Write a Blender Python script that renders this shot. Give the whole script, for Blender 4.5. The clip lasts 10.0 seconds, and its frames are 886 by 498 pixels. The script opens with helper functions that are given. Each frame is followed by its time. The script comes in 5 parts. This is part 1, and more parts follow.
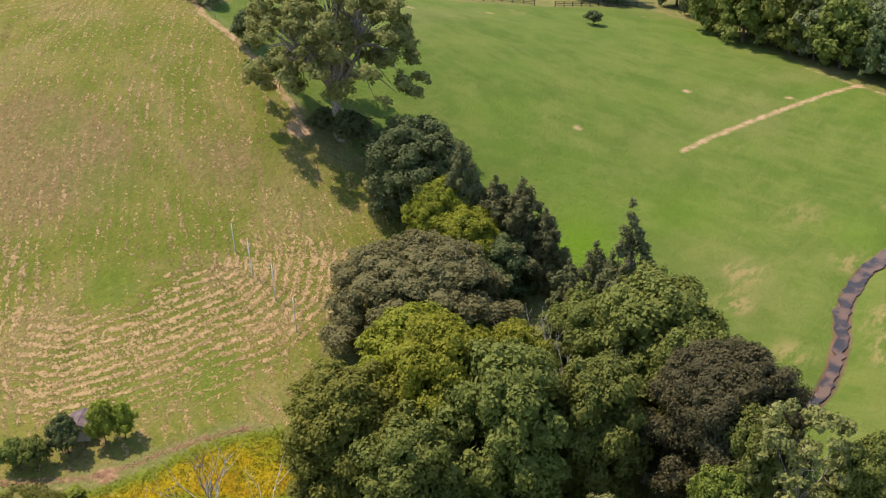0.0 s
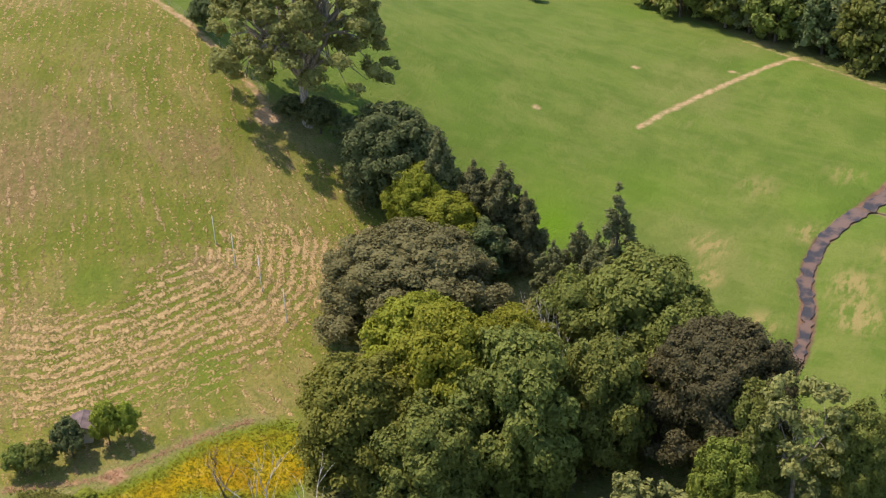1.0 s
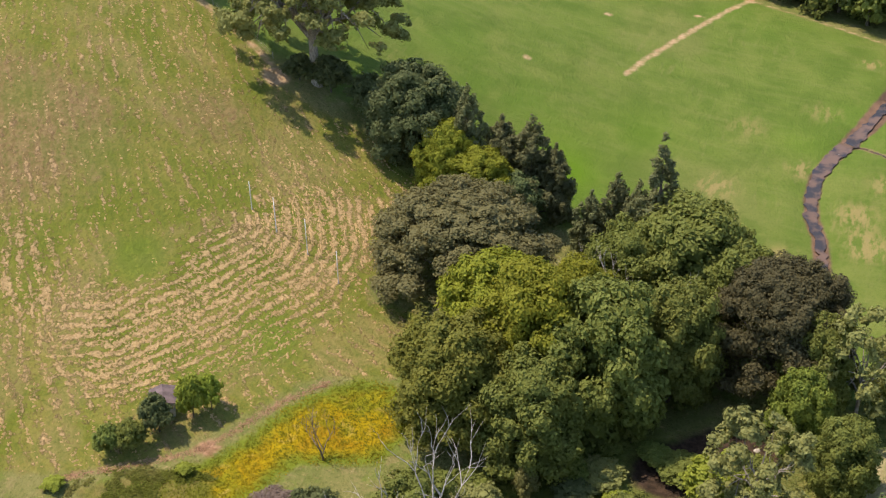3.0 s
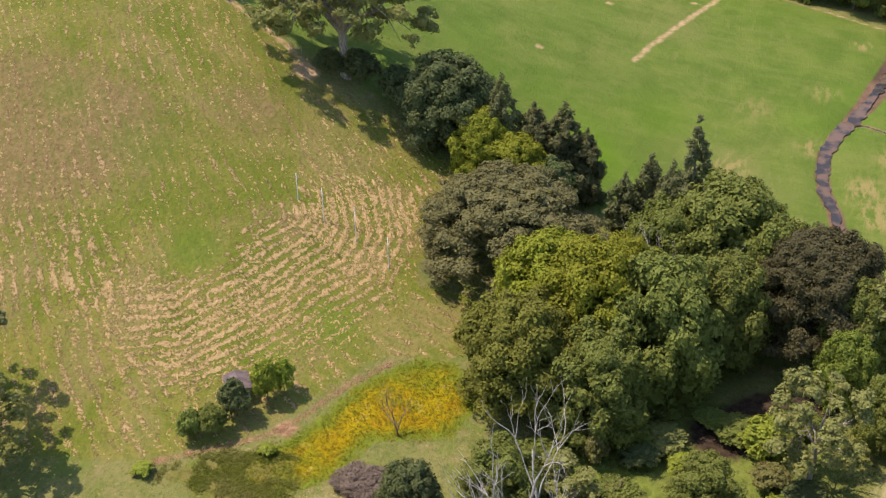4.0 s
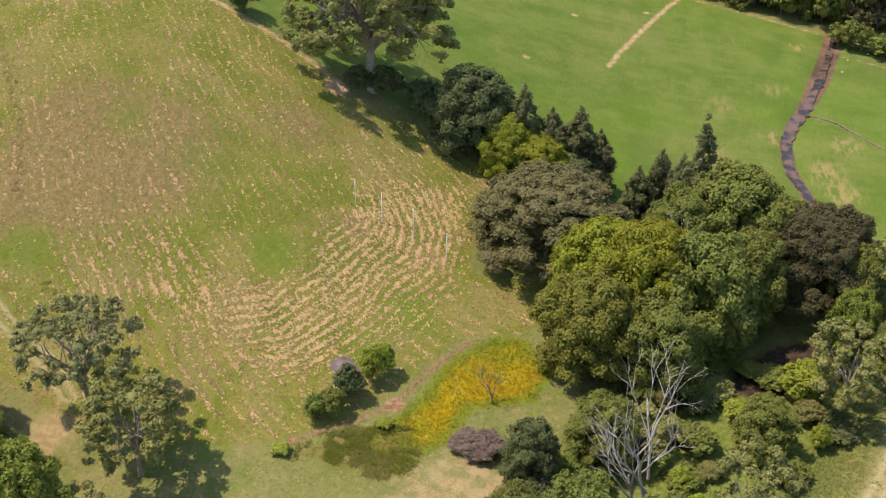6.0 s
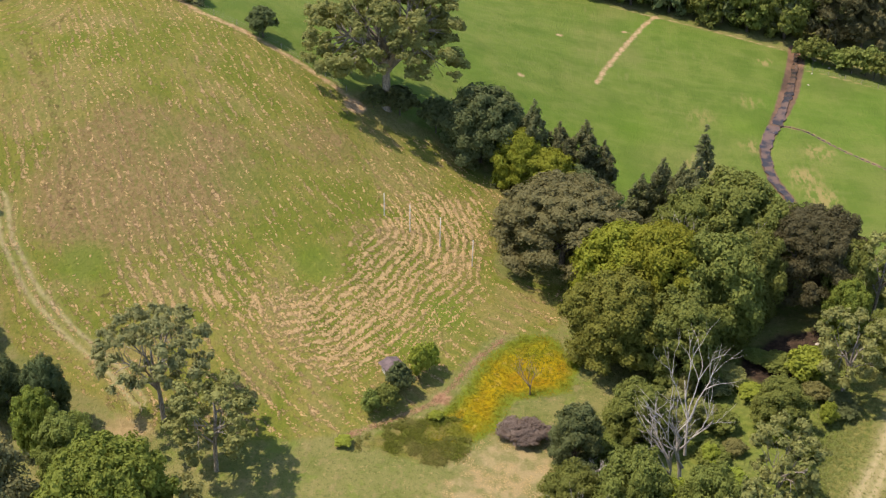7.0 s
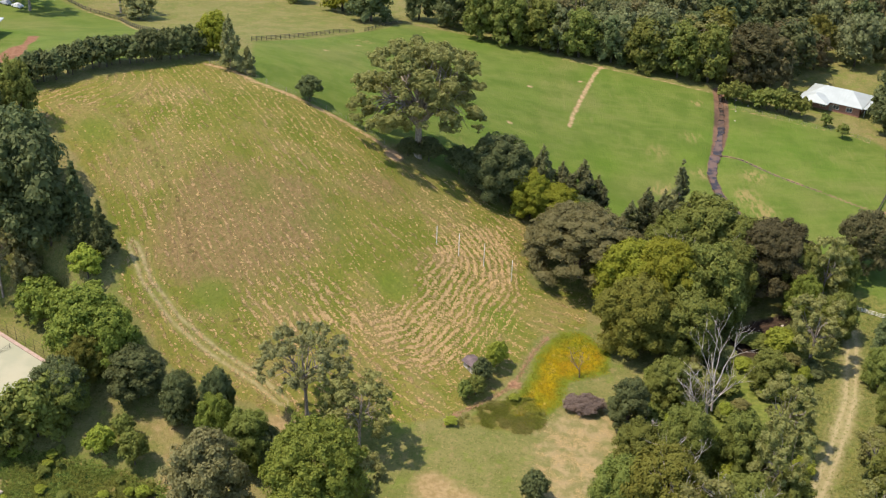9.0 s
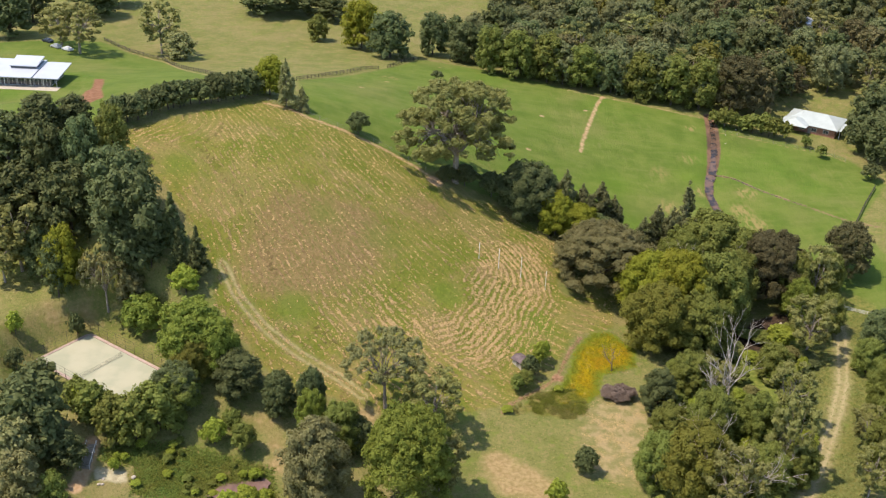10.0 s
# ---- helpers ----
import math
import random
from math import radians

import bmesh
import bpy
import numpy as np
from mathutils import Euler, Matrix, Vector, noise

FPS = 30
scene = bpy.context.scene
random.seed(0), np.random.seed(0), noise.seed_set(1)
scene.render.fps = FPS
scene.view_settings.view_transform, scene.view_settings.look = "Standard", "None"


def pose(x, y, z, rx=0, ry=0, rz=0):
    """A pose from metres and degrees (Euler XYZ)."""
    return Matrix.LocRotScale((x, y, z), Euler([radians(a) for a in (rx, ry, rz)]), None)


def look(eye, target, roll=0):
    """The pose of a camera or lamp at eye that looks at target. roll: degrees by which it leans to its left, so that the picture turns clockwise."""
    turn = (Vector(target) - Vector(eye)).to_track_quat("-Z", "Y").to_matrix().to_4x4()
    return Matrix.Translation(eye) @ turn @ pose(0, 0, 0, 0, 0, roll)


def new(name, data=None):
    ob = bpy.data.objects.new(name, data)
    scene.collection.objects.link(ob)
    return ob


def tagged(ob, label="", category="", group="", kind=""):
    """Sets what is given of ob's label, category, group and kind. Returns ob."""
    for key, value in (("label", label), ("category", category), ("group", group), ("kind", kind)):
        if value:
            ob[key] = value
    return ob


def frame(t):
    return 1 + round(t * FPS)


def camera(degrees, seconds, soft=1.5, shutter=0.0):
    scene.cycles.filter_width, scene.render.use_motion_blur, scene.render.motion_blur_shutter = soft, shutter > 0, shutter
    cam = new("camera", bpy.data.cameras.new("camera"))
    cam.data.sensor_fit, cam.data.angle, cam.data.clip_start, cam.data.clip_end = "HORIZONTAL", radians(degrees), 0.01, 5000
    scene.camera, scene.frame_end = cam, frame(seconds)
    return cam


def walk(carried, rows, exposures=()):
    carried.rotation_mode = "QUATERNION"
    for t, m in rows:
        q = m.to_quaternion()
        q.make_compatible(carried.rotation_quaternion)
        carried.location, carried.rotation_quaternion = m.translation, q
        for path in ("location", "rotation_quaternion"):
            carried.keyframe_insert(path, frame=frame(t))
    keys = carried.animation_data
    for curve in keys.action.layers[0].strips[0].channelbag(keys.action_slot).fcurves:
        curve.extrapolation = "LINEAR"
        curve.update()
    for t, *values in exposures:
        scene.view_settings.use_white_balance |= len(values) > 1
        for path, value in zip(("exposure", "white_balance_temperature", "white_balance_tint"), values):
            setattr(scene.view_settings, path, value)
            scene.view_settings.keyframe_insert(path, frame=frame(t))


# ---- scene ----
cam = camera(45, 10.0, soft=1.25)
PATH = [
    (0, (112.94, -95.95, 67.03), (57.54, -24.01, 25.13), -2.63),
    (0.5, (108.82, -99.76, 69.49), (57.99, -25.55, 25.80), -2.36),
    (1, (103.69, -103.80, 71.88), (56.94, -27.98, 26.43), -2.06),
    (1.5, (98.26, -107.27, 73.63), (54.76, -30.48, 26.62), -1.72),
    (2, (92.23, -110.72, 75.07), (52.44, -33.02, 26.27), -1.33),
    (2.5, (86.43, -113.83, 75.83), (50.11, -35.29, 25.69), -0.96),
    (4, (68.14, -128.87, 78.75), (39.99, -47.93, 27.22), -0.76),
    (4.5, (62.70, -134.56, 80.81), (37.42, -52.93, 28.89), -0.61),
    (5, (56.36, -140.78, 83.72), (34.42, -58.42, 31.43), -0.30),
    (5.5, (49.81, -147.17, 85.71), (31.25, -63.77, 33.74), 0.12),
    (7, (27.76, -168.32, 92.72), (19.08, -82.13, 42.76), 1.38),
    (7.5, (20.91, -176.57, 95.80), (14.97, -89.66, 46.68), 1.51),
    (8, (12.91, -186.63, 100.25), (10.06, -99.14, 51.89), 1.63),
    (8.5, (4.03, -197.04, 105.40), (4.32, -109.18, 57.64), 1.87),
    (9, (-8.10, -209.53, 112.29), (-4.07, -121.45, 65.11), 2.31),
    (9.5, (-20.60, -222.64, 119.15), (-13.66, -134.40, 72.60), 2.71),
    (10, (-29.07, -238.52, 126.30), (-21.68, -149.78, 80.80), 2.11),
]
walk(cam, [(t, look(eye, target, roll)) for t, eye, target, roll in PATH])

# ---- world and sun ----
world = bpy.data.worlds.new("world")
scene.world = world
world.use_nodes = True
SUN_EL, SUN_AZ = radians(64), math.atan2(-1.0, -0.12)
sky = world.node_tree.nodes.new("ShaderNodeTexSky")
sky.sky_type, sky.sun_disc = "NISHITA", False
sky.sun_elevation, sky.sun_rotation = SUN_EL, SUN_AZ
world.node_tree.links.new(sky.outputs[0], world.node_tree.nodes["Background"].inputs[0])
world.node_tree.nodes["Background"].inputs[1].default_value = 0.15
sun = new("sun", bpy.data.lights.new("sun", "SUN"))
sun.data.energy, sun.data.angle, sun.data.color = 3.4, radians(0.53), (1.0, 0.858, 0.705)
SUN_DIR = Vector((math.sin(SUN_AZ) * math.cos(SUN_EL), math.cos(SUN_AZ) * math.cos(SUN_EL), math.sin(SUN_EL)))
sun.matrix_basis = look(SUN_DIR * 300, (0, 0, 0))
scene.view_settings.exposure = 0.86


# ---- materials ----
class Nodes:
    """A short way to write a node material."""

    def __init__(self, name):
        self.mat = bpy.data.materials.new(name)
        self.mat.use_nodes = True
        self.t = self.mat.node_tree
        self.bsdf = self.t.nodes["Principled BSDF"]

    def n(self, kind, **props):
        node = self.t.nodes.new("ShaderNode" + kind)
        for key, value in props.items():
            setattr(node, key, value)
        return node

    def put(self, value, socket):
        if hasattr(value, "is_output"):
            self.t.links.new(value, socket)
        elif isinstance(value, tuple):
            socket.default_value = (*value, 1.0)[:len(socket.default_value)]
        else:
            socket.default_value = value

    def noise(self, scale, detail=3.0, vector=None, rough=0.55):
        node = self.n("TexNoise")
        node.inputs["Scale"].default_value, node.inputs["Detail"].default_value = scale, detail
        node.inputs["Roughness"].default_value = rough
        self.t.links.new(vector if vector else self.place(), node.inputs["Vector"])
        return node.outputs["Fac"]

    def place(self):
        return self.n("NewGeometry").outputs["Position"]

    def stretched(self, sx, sy, sz, turn=0.0):
        node = self.n("Mapping")
        node.inputs["Scale"].default_value, node.inputs["Rotation"].default_value = (sx, sy, sz), (0, 0, turn)
        self.t.links.new(self.place(), node.inputs["Vector"])
        return node.outputs[0]

    def ramp(self, value, lo, hi, a=0.0, b=1.0):
        node = self.n("MapRange", interpolation_type="SMOOTHSTEP")
        for socket, v in zip(node.inputs, (value, lo, hi, a, b)):
            self.put(v, socket)
        return node.outputs[0]

    def math(self, op, a, b=0.0, c=0.0):
        node = self.n("Math", operation=op)
        for socket, v in zip(node.inputs, (a, b, c)):
            self.put(v, socket)
        return node.outputs[0]

    def mix(self, fac, a, b, kind="MIX"):
        node = self.n("Mix", data_type="RGBA", blend_type=kind)
        self.put(fac, node.inputs["Factor"])
        self.put(a, node.inputs["A"])
        self.put(b, node.inputs["B"])
        return next(o for o in node.outputs if o.type == "RGBA")

    def attr(self, name):
        return self.n("Attribute", attribute_name=name).outputs["Fac"]

    def bump(self, height, strength=0.5, distance=0.1):
        node = self.n("Bump")
        node.inputs["Strength"].default_value, node.inputs["Distance"].default_value = strength, distance
        self.t.links.new(height, node.inputs["Height"])
        self.t.links.new(node.outputs[0], self.bsdf.inputs["Normal"])

    def done(self, color, rough=0.8, metal=0.0, spec=0.3):
        self.put(color, self.bsdf.inputs["Base Color"])
        self.put(rough, self.bsdf.inputs["Roughness"])
        self.put(metal, self.bsdf.inputs["Metallic"])
        self.put(spec, self.bsdf.inputs["Specular IOR Level"])
        return self.mat


def foliage(name, dark, light, rough=0.65, hues=0.028, through_light=0.40, other=None):
    """Leaves: each leaf and each tree has its own shade, larger patches drift in tone."""
    m = Nodes(name)
    island = m.n("NewGeometry").outputs["Random Per Island"]
    whole = m.n("ObjectInfo").outputs["Random"]
    patch = m.ramp(m.noise(0.35, 2.0), 0.35, 0.65)
    c = m.mix(m.math("MULTIPLY_ADD", island, 0.76, 0.13), dark, light)
    c = m.mix(m.math("MULTIPLY", patch, 0.55), c, tuple(0.5 * a + 0.62 * b for a, b in zip(dark, light)))
    if other:
        c = m.mix(m.ramp(m.noise(0.13, 4.0, None, 0.6), 0.36, 0.64), c, m.mix(island, tuple(0.6 * a for a in other), other))
    hue = m.n("HueSaturation")
    m.put(m.math("MULTIPLY_ADD", whole, hues, 0.5 - 0.5 * hues), hue.inputs["Hue"])
    m.put(m.math("MULTIPLY_ADD", whole, 10 * hues, 1.0 - 4.6 * hues), hue.inputs["Value"])
    m.put(c, hue.inputs["Color"])
    m.done(hue.outputs[0], rough, spec=0.12)
    back = m.n("BsdfTranslucent")
    m.put(hue.outputs[0], back.inputs["Color"])
    add = m.n("MixShader")
    add.inputs[0].default_value = through_light
    m.t.links.new(m.bsdf.outputs[0], add.inputs[1])
    m.t.links.new(back.outputs[0], add.inputs[2])
    m.t.links.new(add.outputs[0], m.t.nodes["Material Output"].inputs["Surface"])
    return m.mat


LEAF = {
    "dark": foliage("leaf_dark", (0.084, 0.102, 0.038), (0.154, 0.176, 0.068)),
    "green": foliage("leaf_green", (0.092, 0.120, 0.044), (0.170, 0.204, 0.084)),
    "mid": foliage("leaf_mid", (0.130, 0.150, 0.030), (0.224, 0.250, 0.062)),
    "yellow": foliage("leaf_yellow", (0.162, 0.172, 0.018), (0.288, 0.292, 0.034), 0.65, 0.02),
    "olive": foliage("leaf_olive", (0.124, 0.124, 0.022), (0.212, 0.204, 0.042), 0.65, 0.02),
    "brown": foliage("leaf_brown", (0.118, 0.104, 0.044), (0.196, 0.170, 0.078)),
    "umber": foliage("leaf_umber", (0.082, 0.078, 0.034), (0.146, 0.134, 0.060)),
    "sheoak": foliage("leaf_sheoak", (0.112, 0.116, 0.046), (0.200, 0.205, 0.090)),
    "grey": foliage("leaf_grey", (0.175, 0.176, 0.066), (0.300, 0.296, 0.128)),
    "gum": foliage("leaf_gum", (0.165, 0.166, 0.050), (0.290, 0.282, 0.098)),
    "bright": foliage("leaf_bright", (0.132, 0.170, 0.028), (0.258, 0.305, 0.056)),
    # bluer than the nearer leaves: distance haze put into the colour
    "wood": foliage("leaf_wood_hazed", (0.126, 0.140, 0.056), (0.226, 0.238, 0.108)),
    "lime": foliage("leaf_lime", (0.195, 0.235, 0.030), (0.340, 0.385, 0.058), 0.6, 0.015),
    "purple": foliage("leaf_purple", (0.150, 0.108, 0.092), (0.240, 0.180, 0.145)),
}


def bark(name, a, b):
    m = Nodes(name)
    grain = m.noise(3.0, 4.0, m.stretched(2.5, 2.5, 0.5))
    m.bump(grain, 0.6, 0.04)
    return m.done(m.mix(m.ramp(grain, 0.35, 0.7), a, b), 0.85)


BARK_PALE = bark("pale_gum_bark", (0.16, 0.13, 0.10), (0.38, 0.33, 0.27))
BARK_DARK = bark("dark_bark", (0.05, 0.04, 0.03), (0.15, 0.12, 0.09))
BARK_TWIG = bark("grey_brown_twigs", (0.12, 0.09, 0.06), (0.26, 0.20, 0.14))
BARK_DEAD = bark("bleached_dead_wood", (0.27, 0.235, 0.205), (0.56, 0.50, 0.44))


def plain(name, color, rough=0.6, metal=0.0, vary=0.25, scale=1.5, spec=0.4):
    """A surface of one stuff with stains and fine grain."""
    m = Nodes(name)
    big, fine = m.noise(scale, 4.0), m.noise(scale * 14, 2.0)
    dark = tuple(c * (1 - vary) for c in color)
    c = m.mix(m.ramp(big, 0.3, 0.7), dark, color)
    c = m.mix(m.math("MULTIPLY", fine, 0.25), c, tuple(c0 * 0.75 for c0 in color))
    m.bump(fine, 0.15, 0.02)
    return m.done(c, rough, metal, spec)


M_FENCE = plain("dark_fence_timber", (0.045, 0.038, 0.032), 0.8)
M_POST = plain("white_painted_pole", (0.72, 0.72, 0.70), 0.45)
M_GREYPOST = plain("weathered_timber", (0.26, 0.23, 0.19), 0.85)
M_ROOF_A = plain("pale_green_metal_roof", (0.42, 0.46, 0.44), 0.4, 0.0, 0.12, 0.4)
M_ROOF_B = plain("white_metal_roof", (0.44, 0.47, 0.52), 0.35, 0.0, 0.08, 0.3)
M_ROOF_RED = plain("red_tile_roof", (0.30, 0.13, 0.10), 0.75)
M_ROOF_LILAC = plain("faded_lilac_grey_sheet_iron", (0.165, 0.125, 0.125), 0.85, 0.0, 0.45, 1.2, 0.15)
M_BRICK = plain("red_brown_brick", (0.30, 0.15, 0.10), 0.85, 0.0, 0.3, 2.5)
M_WALL = plain("cream_weatherboard", (0.55, 0.51, 0.44), 0.7)
M_DARKWALL = plain("shaded_dark_cladding", (0.13, 0.13, 0.14), 0.6)
M_TRIM = plain("white_trim", (0.75, 0.74, 0.72), 0.5)
M_GLASS = Nodes("window_glass").done((0.03, 0.04, 0.05), 0.06, 0.0, 0.8)
M_STONE = plain("pale_stone", (0.48, 0.42, 0.34), 0.85, 0.0, 0.35, 1.8)
M_PAVE = plain("pinkish_paving", (0.42, 0.31, 0.26), 0.85, 0.0, 0.3, 1.2)
M_CARS = [plain("dark_car_paint", (0.04, 0.05, 0.07), 0.25), plain("silver_car_paint", (0.45, 0.46, 0.48), 0.3),
          plain("white_car_paint", (0.7, 0.7, 0.7), 0.3)]
M_TYRE = plain("rubber", (0.02, 0.02, 0.02), 0.8)
M_STRAW = foliage("cut_straw", (0.28, 0.190, 0.080), (0.49, 0.335, 0.160), 0.9, 0.0, 0.05)
M_REED = foliage("swamp_reed", (0.215, 0.160, 0.004), (0.295, 0.216, 0.006), 0.7, 0.0, 0.3, (0.150, 0.158, 0.009))
M_FERN = foliage("low_fern", (0.14, 0.16, 0.04), (0.24, 0.25, 0.08), 0.6, 0.0)
M_SCRUB = foliage("grey_olive_scrub", (0.13, 0.12, 0.03), (0.22, 0.19, 0.065), 0.75, 0.0, 0.3, (0.15, 0.165, 0.024))
M_GARDEN = foliage("garden_leaf", (0.095, 0.150, 0.028), (0.190, 0.245, 0.050), 0.6, 0.0, 0.3, (0.20, 0.215, 0.042))
M_RED = foliage("dry_bracken", (0.24, 0.135, 0.080), (0.40, 0.235, 0.145), 0.8, 0.0, 0.2)


# ---- the lie of the land ----
AMP = np.array([
    [0.5, -5, -8.6, -3.4, -1.8, -2.7, -2.8, -2.5],
    [4.3, 0.6, -2.1, -2.2, -4.1, -2.8, -1.1, -1.1],
    [6.8, 8.8, 13.3, 2.9, -5.2, -2, 0.4, 0.2],
    [5.5, 2.6, 9.3, 3.8, -1.4, -0.7, -1.6, -1.2],
    [7, -0.4, 2, 2.7, 2.4, 1.8, -1.2, -1.1],
    [4.7, 0.8, 1.1, 0.9, 0.3, 0.4, 0.2, 1.2],
    [2.6, 2, 2.1, 0.5, -0.7, -0.1, 1.5, 3.1],
    [2.3, 2.7, 3.2, 1.8, 0.5, 1.2, 2.6, 3.4],
])
CX, CY, SPREAD = np.arange(-160, 191, 50.0), np.arange(-85, 266, 50.0), 45.0

# places on the plan, in metres
STREAM = [(91.3, 107.3), (88.6, 94.3), (85.7, 82.4), (82.5, 71.9), (79.8, 64.9), (77.7, 59.5), (76.1, 53.4), (76.1, 46.9), (77.0, 41.2), (78.6, 36.9), (79.9, 30.1), (80.4, 24.5), (79.6, 18)]
HAY = [(-90.6, 15.7), (-87.3, 20.9), (-78.9, 25.6), (-65.5, 34.6), (-56.6, 43), (-51.1, 41.3), (-44.9, 38.1), (-32.7, 35.8), (-22, 32.6), (-13.6,
    29.2), (-9.2, 24.6), (-2.2, 24), (7.2, 24.6), (14.8, 21), (23.3, 19.7), (24.6, 12.3), (20, -2.2), (21.7, -6.1), (34.1, -3.3), (32.3, -15.7),
    (20.9, -21.7), (15.3, -33.5), (9.5, -42.2), (0.5, -48.1), (-10.2, -51.4), (-22.4, -52.5), (-35.6, -48.5), (-44.1, -46), (-50.3, -42.5), (-55.5,
    -36.5), (-62.2, -29.1), (-63.2, -20.5), (-69, -10.6), (-76.7, -0.4), (-87.6, 11.8)]
SEDGE = [(17.5, -40.8), (12, -42.6), (7.3, -45.9), (3.5, -49), (9.6, -50.4), (16.3, -51), (18.9, -47.6), (20.2, -43.8)]
SWAMP = [(26, -19.2), (31.2, -17.7), (36.3, -24), (34.7, -30.8), (25.7, -35), (23.7, -42.3), (16.2, -49.7), (13.2, -47.5), (10.8, -46.4), (14.1,
    -41.3), (17.7, -35.5), (20.5, -26.6)]
DRY = [(19.7, -49.5), (26.1, -43.1), (32.4, -44.2), (33.6, -49.9), (31.2, -62.1), (24.4, -73.3), (18.3, -69.4), (17.2, -60.1)]
REDBANK = [(23.3, -21.2), (19.6, -26.8), (17.2, -31.8), (14.8, -37.1), (12.6, -39.6), (7.8, -43.5), (2.5, -47.5), (0.9, -50)]
TRACK = [(91.8, -8.8), (89.3, -19.6), (82.2, -38), (74, -53.1), (66.2, -65.7), (58.2, -77.9), (54.2, -84.2)]
PATH = [(55, 117), (51.5, 109), (45.4, 91.5), (41.2, 79), (38.8, 70.4)]
FIELD_PATH = [(-55.7, 41.1), (-49.6, 40.5), (-44.1, 37.4), (-32.7, 35.1), (-22, 31.9), (-13.6, 28.9), (-9.8, 26.8)]
EDGE1 = [(43, 120), (52.5, 117), (66, 113), (87, 105)]
EDGE2 = [(89, 95.1), (101.1, 90.9), (113, 85.6), (124.8, 80.7), (128.7, 75.8)]
DITCH = [(80.1, 66.1), (86.9, 63.1), (93.7, 55.8), (103.2, 47.4), (113.2, 37.2), (121.3, 32.3)]
SPOTS = [(21.3, 64.2), (29.5, 92), (46, 102), (-29.7, 81.7), (-21.4, 99.4), (-1.6, 135.7)]
WHEELS = [(-61.2, -19.5), (-57.8, -25.8), (-51.1, -33), (-43.2, -38.4), (-34.5, -43.2), (-29.6, -47.3)]
ZONEB = [(-13.6, -30.1), (-12.4, -22.1), (-5.4, -16.8), (-5.4, -8.9), (-2.9, -4.7), (0.4, -0.3), (2.4, 4.6), (6.4, 9.3), (17.3, 14.5), (19.1, 2.2),
    (18.5, -6), (18.6, -15.7), (13.5, -24.9), (6.2, -31.2), (0.8, -37.3), (-6.8, -35.3)]
GULLY = [(38.2, -39.2), (45.3, -29.9), (57.8, -15.1), (69.1, -11.5), (77.8, -15.9), (82.5, -18.8), (77.2, -32.8), (68.5, -50.5), (60.1, -62.9), (47.8,
    -82), (26, -80.7), (33, -62.1)]
COURT = [(-99.2, -37.6), (-91, -27.5), (-72.4, -42.9), (-79.9, -53.5)]
HOUSER = [(116.9, 100.5), (128.4, 92.3), (142.9, 114.2)]
FENCEA = [(-49.4, 74.8), (-40.6, 95.3), (-29.7, 118.2), (-22.7, 122.8)]
FENCEB = [(-20.6, 126), (-14.3, 140.2), (-8.5, 146.3)]
FENCEC = [(-123.6, 151.9), (-111.8, 137.8), (-97.9, 125.5), (-81.4, 92.2), (-68.1, 62.7)]
FENCED = [(113.5, 33.1), (121.6, 45.4), (130.8, 58.5)]
HEDGE = [(-93.6, 20.9), (-85.9, 25.3), (-78.4, 32.4), (-70.2, 36.7), (-62, 43.6), (-56.3, 48.4)]
DIRTPATCH = [(-105.5, 39.1), (-105.6, 52), (-108.8, 73.8), (-106, 73.9), (-101.3, 50.2), (-98.9, 41.8), (-101.3, 37.2), (-102.6, 33)]
STEPS = [(-82.9, -63.2), (-83.2, -68.9), (-83.9, -73.2)]
DEADTREE = [(52.8, -51.5), (37.2, -78.6), (46.5, -81), (48.9, -49.7)]
DEAD_SMALL = [(29.2, -31.4), (38.2, -50.2)]
POND = [(-59.5, -74), (-57, -70), (-53, -67.6), (-49.6, -68), (-47.4, -70.5), (-47.4, -73.5), (-51.6, -73.6), (-55, -76)]
GARDEN = [(-81.5, -63.5), (-68.2, -61), (-54.5, -64), (-47.2, -66.6), (-45.8, -76.5), (-66, -76.9), (-73.8, -73.5), (-74, -67.5), (-81, -66.8)]
BED = [(-71.4, -65.7), (-64.5, -63.9), (-57.1, -65.5), (-59.4, -69.6), (-66.6, -74), (-71.2, -70.3)]
TERRACE = [(-81.8, -68), (-75.3, -68.7), (-74.8, -71.6), (-80.7, -71.2)]
CARS = [(-141.5, 143.7), (-136.5, 135.6), (-131.8, 132.3)]
GATE = [(94.5, -7.1), (100.2, -10.6)]
STONES = [(-78.7, -70.4), (-73.3, -70.6)]
ROOFS = [(157.5, 204.9), (167.1, 169.1), (183.1, 219)]


def hills(x, y):
    """Height of the ground: a slope built of broad soft mounds."""
    x, y = np.asarray(x, float), np.asarray(y, float)
    gx = np.exp(-((x[..., None] - CX) ** 2) / (2 * SPREAD ** 2))
    gy = np.exp(-((y[..., None] - CY) ** 2) / (2 * SPREAD ** 2))
    return np.einsum("...i,ij,...j->...", gy, AMP, gx)


def middle(points):
    return np.mean(np.array(points, float), axis=0)


# levelled ground: middle, inner and outer radius, height
PADS = [(-112, -22, 8, 34, 3.0), (-85.6, -40.4, 14, 24, -3.8), (131, 108, 13, 22, -1.4), (-124, 66, 12, 24, 23.3)]


